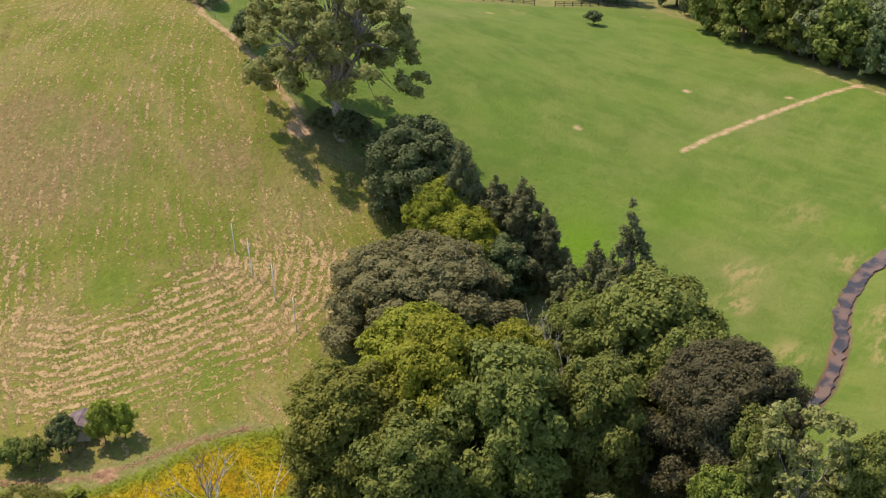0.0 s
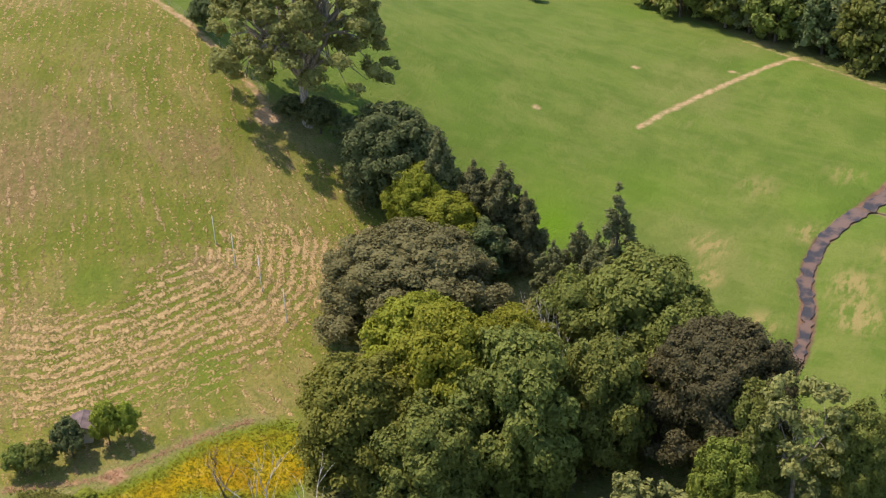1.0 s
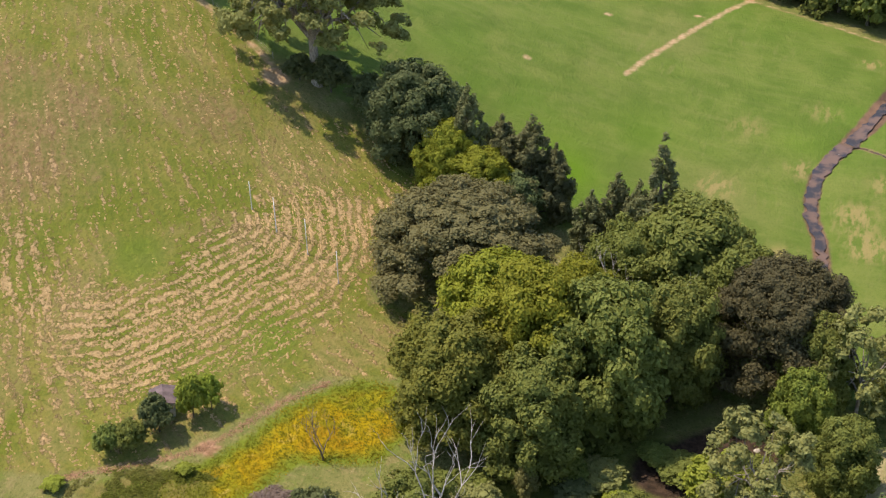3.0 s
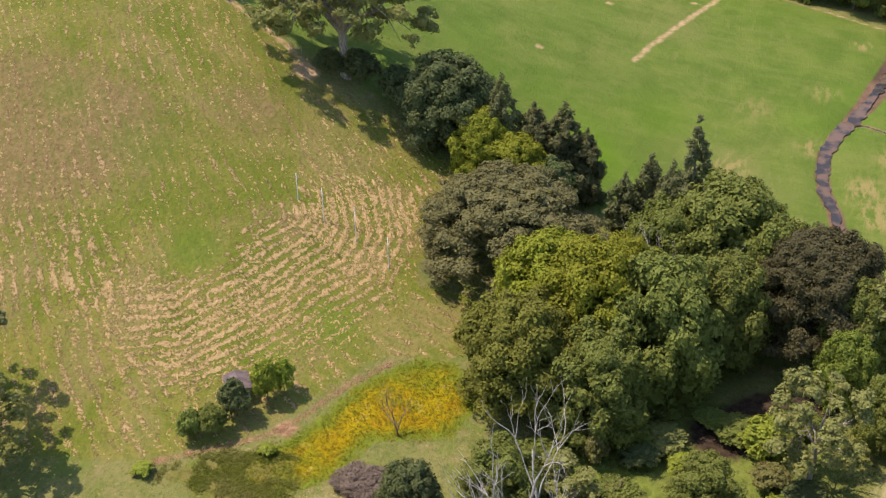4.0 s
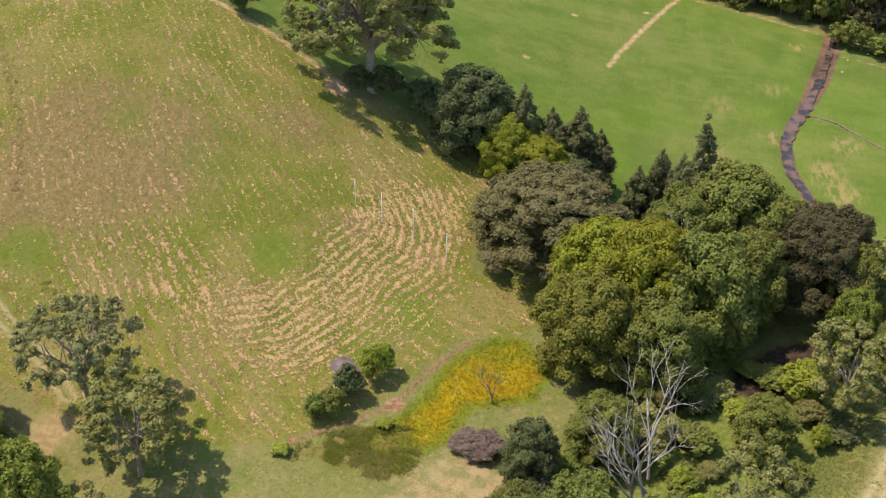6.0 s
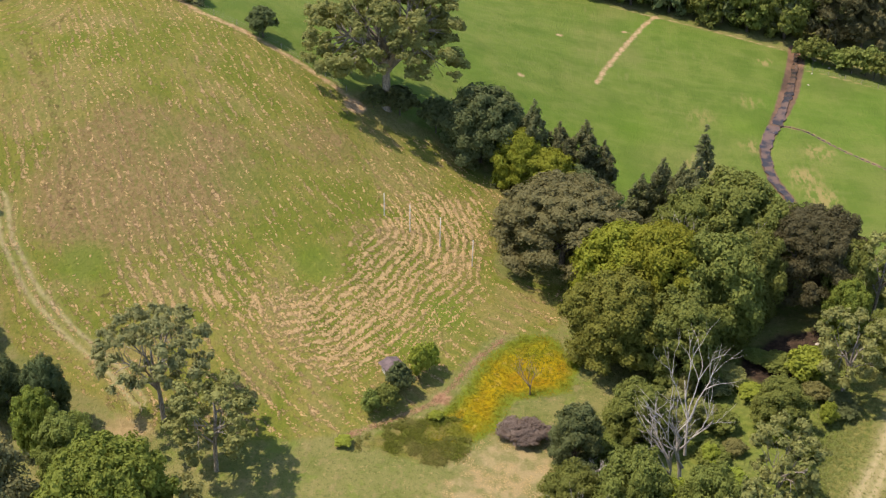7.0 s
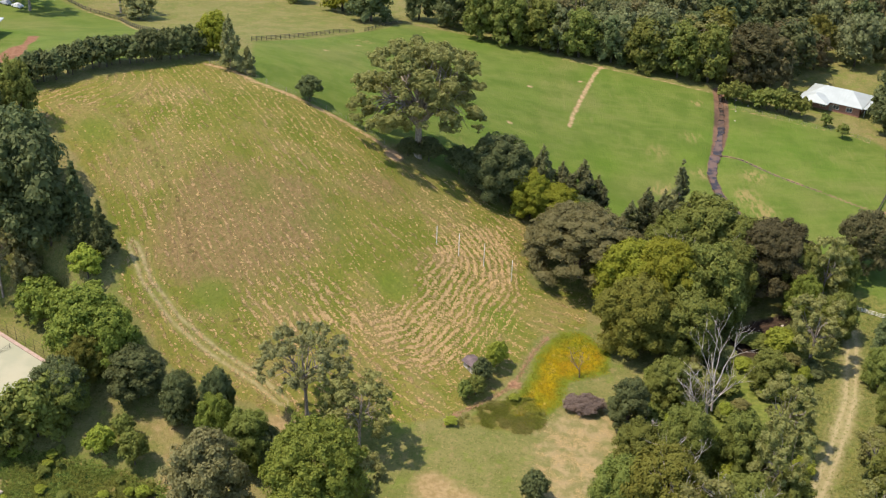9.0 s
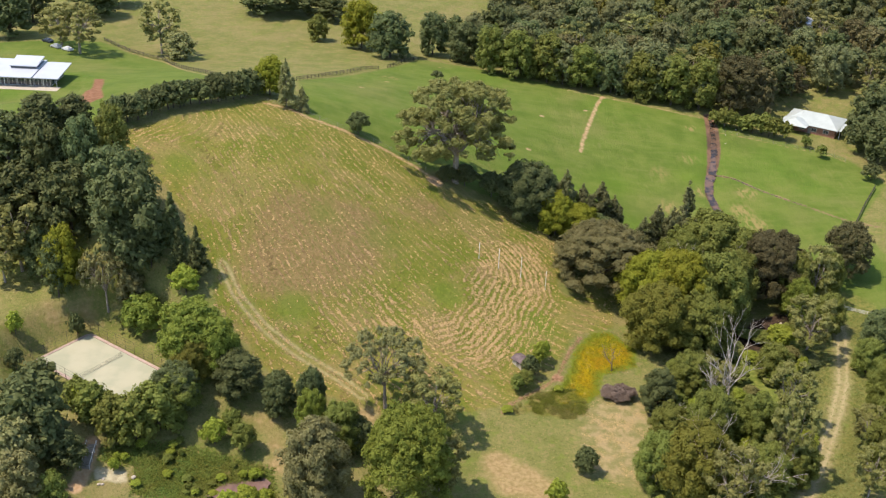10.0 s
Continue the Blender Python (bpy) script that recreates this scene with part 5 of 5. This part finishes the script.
def tennis_court():
    c = np.array(PADS[1][:2])
    turn = math.degrees(math.atan2(COURT[2][1] - COURT[1][1] + COURT[3][1] - COURT[0][1], COURT[2][0] - COURT[1][0] + COURT[3][0] - COURT[0][0]))
    z = float(ground_z(*c))
    root = empty("tennis_court", pose(c[0], c[1], z + 0.02, 0, 0, turn), "sandy pale green tennis court with net and wire fence", "tennis court")
    w, d = 12.5, 6.6
    bm = bmesh.new()
    box(bm, -w, w, -d, d, -0.5, 0.06, 0.03)
    part("surface", bm, court_material(), root)
    for s in (-1, 1):
        bm = bmesh.new()
        box(bm, -w - 0.7, w + 0.7, min(s * (d + 0.06), s * (d + 0.8)), max(s * (d + 0.06), s * (d + 0.8)), -0.5, 0.10)
        part("kerb", bm, M_PAVE, root, "pinkish paved edge")
    bm = bmesh.new()
    box(bm, -w - 0.7, -w - 0.06, -d, d, -0.5, 0.10)
    part("kerb", bm, M_PAVE, root, "pinkish paved edge")
    for s in (-1, 1):
        v, f = tube([(0, s * (d - 1.2), 0), (0, s * (d - 1.2), 1.1)], [0.05, 0.05], 8)
        child("net_post", mesh_of("net_post", v, f, M_FENCE), root)
    v, f = [], []
    for z in np.linspace(0.15, 0.95, 7):
        n = len(v)
        p, q = tube([(0, -d + 1.2, z), (0, 0, z - 0.08), (0, d - 1.2, z)], [0.012] * 3, 3)
        v += p
        f += [tuple(i + n for i in g) for g in q]
    child("net", mesh_of("net", v, f, M_FENCE), root, None, "dark sagging net")
    fx, fy = w + 1.2, d + 1.1
    post, pf = tube([(0, 0, -0.3), (0, 0, 3.0)], [0.04, 0.035], 6)
    me = mesh_of("fence_post", post, pf, M_FENCE)
    ring = [(fx, fy), (-fx, fy), (-fx, -fy), (fx, -fy)]
    for a, b in zip(ring[:-1], ring[1:]):
        for p in along([a, b], 3.0):
            child("fence_post", me, root, Matrix.Translation((p[0], p[1], 0)))
        for z in (0.1, 0.75, 1.5, 2.25, 2.95):
            v, f = tube([(*a, z), (*b, z)], [0.02, 0.02], 3)
            child("fence_wire", mesh_of("fence_wire", v, f, M_FENCE), root)


tennis_court()


# ---- houses ----
def window(root, x, y, z, w, h, turn):
    """A window set a little proud of the wall: frame and pane."""
    m = pose(x, y, z, 0, 0, turn)
    bm = bmesh.new()
    t = 0.09
    box(bm, -w / 2, w / 2, -0.05, 0.03, 0, t)
    box(bm, -w / 2, w / 2, -0.05, 0.03, h - t, h)
    box(bm, -w / 2, -w / 2 + t, -0.05, 0.03, t, h - t)
    box(bm, w / 2 - t, w / 2, -0.05, 0.03, t, h - t)
    box(bm, -t / 2, t / 2, -0.04, 0.02, t, h - t)
    frame_ob = part("window", bm, M_TRIM, root, "white framed window")
    frame_ob.matrix_basis = m
    for s in (-1, 1):
        bm = bmesh.new()
        box(bm, min(s * t / 2, s * (w / 2 - t)), max(s * t / 2, s * (w / 2 - t)), -0.012, 0.012, t, h - t)
        part("pane", bm, M_GLASS, frame_ob)


def hip_roof(w, d, rise, over, ridge):
    bm = bmesh.new()
    a, b = w / 2 + over, d / 2 + over
    low = [bm.verts.new((x, y, 0)) for x, y in ((-a, -b), (a, -b), (a, b), (-a, b))]
    under = [bm.verts.new((v.co.x, v.co.y, -0.18)) for v in low]
    r0, r1 = bm.verts.new((-ridge / 2, 0, rise)), bm.verts.new((ridge / 2, 0, rise))
    for f in ((low[0], low[1], r1, r0), (low[1], low[2], r1), (low[2], low[3], r0, r1), (low[3], low[0], r0), under[::-1]):
        bm.faces.new(f)
    for i in range(4):
        j = (i + 1) % 4
        bm.faces.new((under[i], under[j], low[j], low[i]))
    return bm


def walls(root, w, d, h, material):
    for s in (-1, 1):
        bm = bmesh.new()
        box(bm, -w / 2, w / 2, s * d / 2 - 0.12, s * d / 2 + 0.12, -0.6, h)
        part("wall", bm, material, root)
        bm = bmesh.new()
        box(bm, s * w / 2 - 0.12, s * w / 2 + 0.12, -d / 2 + 0.12, d / 2 - 0.12, -0.6, h)
        part("wall", bm, material, root)


def brick_house():
    a, b = np.array(HOUSER[0]), np.array(HOUSER[1])
    u = (b - a) / np.hypot(*(b - a))
    inward = np.array((-u[1], u[0]))
    c = (a + b) / 2 + inward * 8.0
    root = empty("house", pose(c[0], c[1], float(ground_z(*c)), 0, 0, math.degrees(math.atan2(u[1], u[0]))), "brick house with pale metal hip roof beside the woods", "house")
    walls(root, 17, 13, 2.9, M_BRICK)
    part("roof", hip_roof(17, 13, 2.6, 0.9, 8), M_ROOF_A, root, "pale green-white metal roof").matrix_basis = pose(0, 0, 3.0)
    bm = hip_roof(7, 8, 1.7, 0.7, 2)
    part("roof", bm, M_ROOF_A, root, "pale green-white metal roof").matrix_basis = pose(-5.0, -6.5, 3.02, 0, 0, 90)
    for x in (-8.95, 8.95):
        bm = bmesh.new()
        box(bm, x - 0.06, x + 0.06, -7.3, 7.3, 2.80, 2.94)
        part("gutter", bm, M_TRIM, root)
    for k in range(9):
        bm = bmesh.new()
        box(bm, -4.2 + k * 1.05 - 0.02, -4.2 + k * 1.05 + 0.02, -7.1, -0.2, 0, 0.05)
        ob = part("roof_seam", bm, M_ROOF_A, root)
        ob.matrix_basis = pose(0, 0, 5.63, 0, 0, 0) @ Matrix.Rotation(math.atan2(2.6, 7.4), 4, "X")
    for x in (-6.5, -2.5, 1.5, 5.5):
        window(root, x, -6.66, 0.9, 1.8, 1.3, 0)
    for y in (-3.5, 0.5, 4.0):
        window(root, 8.66, y, 0.9, 1.5, 1.3, 90)
        window(root, -8.66, y, 0.9, 1.5, 1.3, -90)
    for k in range(4):
        v, f = tube([(9.8, -5.5 + 3.6 * k, -0.5), (9.8, -5.5 + 3.6 * k, 2.75)], [0.07, 0.07], 6)
        child("verandah_post", mesh_of("verandah_post", v, f, M_TRIM), root)
    bm = bmesh.new()
    box(bm, 8.2, 10.4, -6.5, 6.5, 2.74, 2.84)
    part("verandah_roof", bm, M_ROOF_A, root)
    bm = bmesh.new()
    box(bm, -0.5, 0.5, -6.68, -6.63, 0, 2.1)
    part("door", bm, M_GREYPOST, root)


brick_house()


def skillion(bm, x0, x1, y0, y1, z0, z1, thick=0.25):
    """A flat roof plane that rises from y0 to y1."""
    lo = [bm.verts.new(p) for p in ((x0, y0, z0), (x1, y0, z0), (x1, y1, z1), (x0, y1, z1))]
    hi = [bm.verts.new((v.co.x, v.co.y, v.co.z + thick)) for v in lo]
    bm.faces.new(lo[::-1])
    bm.faces.new(hi)
    for i in range(4):
        j = (i + 1) % 4
        bm.faces.new((lo[i], lo[j], hi[j], hi[i]))
    return bm


def white_house():
    c = PADS[3][:2]
    root = empty("house", pose(c[0] - 3.5, c[1] + 6, float(ground_z(*c)), 0, 0, -6) @ Matrix.Diagonal((0.86, 0.86, 0.86, 1)), "modern house with broad white metal roofs and glass walls", "house")
    walls(root, 20, 12, 3.2, M_DARKWALL)
    part("roof", skillion(bmesh.new(), -13, 4.4, -8.2, 7.5, 3.3, 4.6), M_ROOF_B, root, "white sheet metal roof")
    part("roof", skillion(bmesh.new(), 4.5, 13.2, -7.4, 6.5, 3.0, 4.3), M_ROOF_B, root, "white sheet metal roof")
    part("roof", skillion(bmesh.new(), -5.5, 4.0, -1.0, 6.5, 5.0, 6.3), M_ROOF_B, root, "raised white metal roof")
    bm = bmesh.new()
    box(bm, -5.2, 3.7, -0.6, 6.0, 3.7, 5.15)
    part("clerestory", bm, M_GLASS, root, "dark clerestory glazing")
    for k in range(7):
        window(root, -8.6 + 2.9 * k, -6.2, 0.15, 2.5, 2.5, 0)
    for k in range(4):
        window(root, 10.2, -4.4 + 2.9 * k, 0.15, 2.4, 2.5, 90)
    bm = bmesh.new()
    box(bm, -10, 13.5, -10.5, -6.3, -0.6, 0.05)
    part("terrace", bm, M_STONE, root, "pale paved terrace")
    for k in range(6):
        v, f = tube([(-9.5 + 4.4 * k, -7.2, 0), (-9.5 + 4.4 * k, -7.2, 3.2)], [0.08, 0.08], 6)
        child("verandah_post", mesh_of("verandah_post", v, f, M_TRIM), root)


white_house()


def far_roof(x, y, w, d, turn, material, label):
    root = empty("house", pose(x, y, float(ground_z(x, y)), 0, 0, turn), label, "house")
    walls(root, w, d, 2.8, M_WALL)
    part("roof", hip_roof(w, d, 2.2, 0.6, w * 0.45), material, root).matrix_basis = pose(0, 0, 2.9)
    for k in range(3):
        window(root, -w * 0.3 + w * 0.3 * k, -d / 2 - 0.16, 0.9, 1.5, 1.2, 0)


far_roof(*ROOFS[0], 12, 9, -20, M_ROOF_B, "house with white metal roof among the trees")
far_roof(*ROOFS[1], 15, 11, -25, M_ROOF_RED, "house with red tiled roof among the trees")
far_roof(*ROOFS[2], 11, 9, 10, M_ROOF_A, "house with grey metal roof among the trees")


def car(x, y, turn, paint, label):
    root = empty("car", pose(x, y, float(ground_z(x, y)), 0, 0, turn), label, "car", "cars parked by the white house")
    bm = bmesh.new()
    outline = [(-2.1, 0.35), (-2.15, 0.75), (-1.9, 0.95), (-1.3, 1.0), (-0.75, 1.45), (0.9, 1.48), (1.6, 1.02), (2.1, 0.9), (2.15, 0.4)]
    sides = [[bm.verts.new((px, s * (0.85 if pz < 1.2 else 0.68), pz)) for px, pz in outline] for s in (-1, 1)]
    bm.faces.new(sides[0])
    bm.faces.new(sides[1][::-1])
    for i in range(len(outline)):
        j = (i + 1) % len(outline)
        bm.faces.new((sides[0][j], sides[0][i], sides[1][i], sides[1][j]))
    part("body", bm, paint, root)
    bm = bmesh.new()
    box(bm, -0.8, 0.85, -0.74, 0.74, 1.05, 1.42, 0.06)
    part("windows", bm, M_GLASS, root, "dark glass").matrix_basis = pose(0, 0, 0.0)
    for px in (-1.35, 1.35):
        for s in (-1, 1):
            v, f = tube([(px, s * 0.72, 0.33), (px, s * 0.9, 0.33)], [0.33, 0.33], 12)
            child("wheel", mesh_of("wheel", v, f, M_TYRE), root)


for (cx, cy), paint, label in zip(CARS, M_CARS, ("dark car parked on grass", "silver car parked under trees", "white car parked under trees")):
    car(cx, cy, -35, paint, label)


# ---- garden steps, stones and ponds ----
def steps():
    (x0, y0), (x1, y1) = STEPS[0], STEPS[1]
    z0, z1 = float(ground_z(x0, y0)), float(ground_z(x1, y1))
    n = math.hypot(x1 - x0, y1 - y0)
    root = empty("garden_steps", pose(x0, y0, z0, 0, 0, math.degrees(math.atan2(y1 - y0, x1 - x0)) - 90), "brown timber garden steps with pale handrails", "steps")
    count = 12
    for k in range(count):
        bm = bmesh.new()
        t = (k + 0.5) / count
        z = (z1 - z0) * t + 0.12
        box(bm, -0.85, 0.85, n * k / count, n * (k + 0.92) / count, z - 0.4, z, 0.02)
        part("tread", bm, M_GREYPOST, root)
    for s in (-1, 1):
        v, f = tube([(s * 0.95, 0, 1.0), (s * 0.95, n, z1 - z0 + 1.0)], [0.06, 0.06], 6)
        child("handrail", mesh_of("handrail", v, f, M_TRIM), root)
        for k in range(4):
            t = k / 3
            v, f = tube([(s * 0.95, n * t, (z1 - z0) * t - 0.2), (s * 0.95, n * t, (z1 - z0) * t + 1.0)], [0.05, 0.05], 6)
            child("rail_post", mesh_of("rail_post", v, f, M_TRIM), root)


steps()


def stone(x, y, size, seed):
    rng = np.random.default_rng(seed)
    v = BALL * (size * (1 + 0.14 * rng.standard_normal(len(BALL))))[:, None] * np.array((1, 0.8, 0.5))
    ob = new("stone", mesh_of("stone", v, BALL_F, M_STONE))
    ob.matrix_basis = pose(x, y, float(ground_z(x, y)) + size * 0.15, 0, 0, 40 * seed)
    tagged(ob, "pale weathered garden stone on sandy ground", "stone", "garden stones")


stone_rng = random.Random(4)
for k in range(6):
    stone(STONES[0][0] + stone_rng.uniform(-2.5, 5.5), STONES[0][1] + stone_rng.uniform(-2.0, 1.0), stone_rng.uniform(0.25, 0.6), k)


for k, (sx, sy, size) in enumerate([(80.2, 66.6, 0.35), (78.9, 61.5, 0.45), (92.5, 92.5, 0.3), (90.6, 86.0, 0.3), (94.6, 100.5, 0.35), (97.5, 97.0, 0.35), (76.7, -11.5, 0.4)]):
    stone(sx, sy, size, 40 + k)


def pond(points, lift, material, label):
    c = middle(points)
    rng = random.Random(4)
    ring = []
    for p in along(list(points) + [points[0]], 0.9)[:40]:
        k = 0.97 + rng.uniform(-0.09, 0.09)
        ring.append((c[0] + k * (float(p[0]) - c[0]), c[1] + k * (float(p[1]) - c[1])))
    z = max(float(ground_z(*p)) for p in ring) * 0.4 + float(ground_z(*c)) * 0.6 + lift
    v = [(c[0], c[1], z)] + [(x, y, z) for x, y in ring]
    f = [(0, 1 + k, 1 + (k + 1) % len(ring)) for k in range(len(ring))]
    tagged(new("pond", mesh_of("pond", v, f, material)), label, "pond", "", "structure")


# ---- low cover: straw, reeds, ferns ----
def tufts(name, count, inside, size, tall, material, label, category, seed, blades=3):
    """Many small tufts of leaning blades, joined in one mesh."""
    rng = np.random.default_rng(seed)
    xy = inside(rng, count)
    n = len(xy)
    z = ground_z(xy[:, 0], xy[:, 1])
    tris = []
    for b in range(blades):
        a = rng.random(n) * 2 * math.pi
        s = size * (0.5 + rng.random(n))
        h = tall * (0.4 + 0.9 * rng.random(n))
        dx, dy = np.cos(a) * s * 0.4, np.sin(a) * s * 0.4
        lean = s * (0.8 + 0.8 * rng.random(n))
        lx, ly = -np.sin(a) * lean, np.cos(a) * lean
        base = np.stack([xy[:, 0] + rng.normal(0, size * 0.5, n), xy[:, 1] + rng.normal(0, size * 0.5, n), z - 0.03], 1)
        tris.append(np.stack([base + np.stack([-dx, -dy, 0 * z], 1), base + np.stack([dx, dy, 0 * z], 1), base + np.stack([lx, ly, h], 1)], 1))
    q = np.concatenate(tris).reshape(-1, 3)
    tagged(new(name, mesh_of(name, q, np.arange(len(q)).reshape(-1, 3), material)), label, category, "", "stuff")


def swaths(count):
    """Cut hay: low ragged heaps that lie along the mower's rows."""
    rng = np.random.default_rng(1)
    p, low = in_rows(rng, count)
    n = len(p)
    e = 0.3

    def slope(dx, dy):
        return np.where(low, rows_low(p[:, 0] + dx, p[:, 1] + dy), rows_high(p[:, 0] + dx, p[:, 1] + dy))
    gx, gy = slope(e, 0) - slope(-e, 0), slope(0, e) - slope(0, -e)
    a = np.arctan2(gx, -gy) + rng.normal(0, 1, n) * np.where(low, 0.45, 1.0)
    size = 0.5 + 0.8 * rng.random(n) ** 2
    ux, uy = np.cos(a), np.sin(a)
    length, width, high = np.where(low, 0.34, 0.28) * size, 0.14 * size, 0.13 * size
    rows = []
    for k, (fl, fw, fz) in enumerate(((-1, 0, 0), (-0.4, -1, 0), (0.5, -0.9, 0), (1, 0.1, 0), (0.4, 1, 0), (-0.5, 0.9, 0), (0, 0, 1))):
        l, w = fl * length * (0.8 + 0.4 * rng.random(n)), fw * width * (0.8 + 0.4 * rng.random(n))
        x, y = p[:, 0] + ux * l - uy * w, p[:, 1] + uy * l + ux * w
        rows.append(np.stack([x, y, ground_z(x, y) - 0.02 + fz * (high + 0.02)], 1))
    v = np.stack(rows, 1).reshape(-1, 3)
    i = np.arange(n)[:, None] * 7
    f = np.concatenate([i + np.array((k, (k + 1) % 6, 6)) for k in range(6)])
    tagged(new("mown_hay", mesh_of("mown_hay", v, f, M_STRAW)), "scattered rows of dry cut hay", "hay", "", "stuff")


def in_area(points, margin=0.0):
    lo, hi = np.min(points, axis=0), np.max(points, axis=0)

    def pick(rng, count):
        p = lo + rng.random((count, 2)) * (hi - lo)
        return p[area_gap(p[:, 0], p[:, 1], points) > margin + rng.normal(0, 0.5, count)]
    return pick


def thinned(pick):
    """The same area in ragged patches."""
    def some(rng, count):
        p = pick(rng, count)
        return p[np.array([noise.noise(Vector((x * 0.22, y * 0.22, 1.0))) + 0.5 * noise.noise(Vector((x * 0.7, y * 0.7, 4.0))) for x, y in p]) > 0.02]
    return some


def in_rows(rng, count):
    p = in_area(HAY, 0.5)(rng, count)
    strong = area_gap(p[:, 0], p[:, 1], ZONEB) + rng.normal(0, 1.5, len(p)) > 0
    sway = 1.9 * np.array([noise.noise(Vector((x * 0.11, y * 0.11, 7.0))) for x, y in p])
    lane = np.sin(np.where(strong, (rows_low(p[:, 0], p[:, 1]) + sway) / 1.55, (rows_high(p[:, 0], p[:, 1]) + sway) / 1.9) * 2 * math.pi)
    patch = np.array([noise.noise(Vector((x * 0.06, y * 0.06, 3.0))) + 0.7 * noise.noise(Vector((x * 0.3, y * 0.3, 5.0))) for x, y in p])
    thick = patches(p[:, 0], p[:, 1], LITTER) - patches(p[:, 0], p[:, 1], LUSH)
    crest = np.clip((lane - 0.35) * 2, 0, 1)
    odds = np.where(strong, 0.07 + 0.50 * crest, 0.012 + 0.30 * crest) * np.clip(0.75 + 1.3 * patch + 0.55 * thick, 0.1, 2.0)
    keep = rng.random(len(p)) < odds
    return p[keep], strong[keep]


def near_line(points, spread):
    def pick(rng, count):
        pts = np.array(along(points, 0.5))
        return pts[rng.integers(0, len(pts), count)] + rng.normal(0, spread, (count, 2))
    return pick


swaths(190000)
tufts("swamp_reeds", 17000, in_area(SWAMP, 0.2), 0.15, 0.16, M_REED, "golden yellow swamp reeds", "reeds", 3)
tufts("dry_bracken", 1000, near_line(REDBANK, 0.32), 0.16, 0.12, M_RED, "reddish dry bracken along the swamp bank", "bracken", 4)
tufts("dry_grass", 14000, thinned(in_area(DRY, -1.5)), 0.16, 0.07, M_STRAW, "pale dry grass on the bank", "grass", 5)
tufts("garden_plants", 16000, in_area(GARDEN, 0.2), 0.28, 0.28, M_GARDEN, "mixed low green garden planting", "plants", 6)
tufts("swamp_scrub", 8000, thinned(in_area(SEDGE, -1.0)), 0.26, 0.2, M_SCRUB, "olive scrub at the swamp edge", "scrub", 9)
tufts("track_verge", 9000, near_line([(x + 7, y - 2) for x, y in TRACK], 3.0), 0.22, 0.2, M_FERN, "rough grass and weeds beside the track", "grass", 7)
tufts("track_verge", 9000, near_line([(x - 7, y + 2) for x, y in TRACK], 2.8), 0.22, 0.2, M_FERN, "rough grass and weeds beside the track", "grass", 8)
pond(POND, 0.1, plain("brown_weedy_water", (0.19, 0.115, 0.095), 0.5, 0.0, 0.4, 0.6), "brown weedy garden pond edged with plants")


def understory(outline, count, seed, tall=1.0, group="undergrowth in the gully"):
    """Low growth between the trees of the gully."""
    rng = np.random.default_rng(seed)
    spots = in_area(outline, 0.5)(rng, count)
    kinds = ["bush_mid", "bush_dark", "bush_bright", "bush_mid", "bush_olive"] if tall > 0.5 else ["bush_mid", "bush_bright", "bush_bright"]
    for k, kind in enumerate(kinds):
        plant(kind, [(round(float(x), 1), round(float(y), 1), tall * (2.0 + 3.2 * float(rng.random()) ** 1.5), tall * (3.2 + 3.4 * float(rng.random()))) for x, y in spots[k::len(kinds)]], group)


understory(GULLY, 135, 21)
understory(GARDEN, 40, 5, 0.42, "low shrubs of the garden bed")
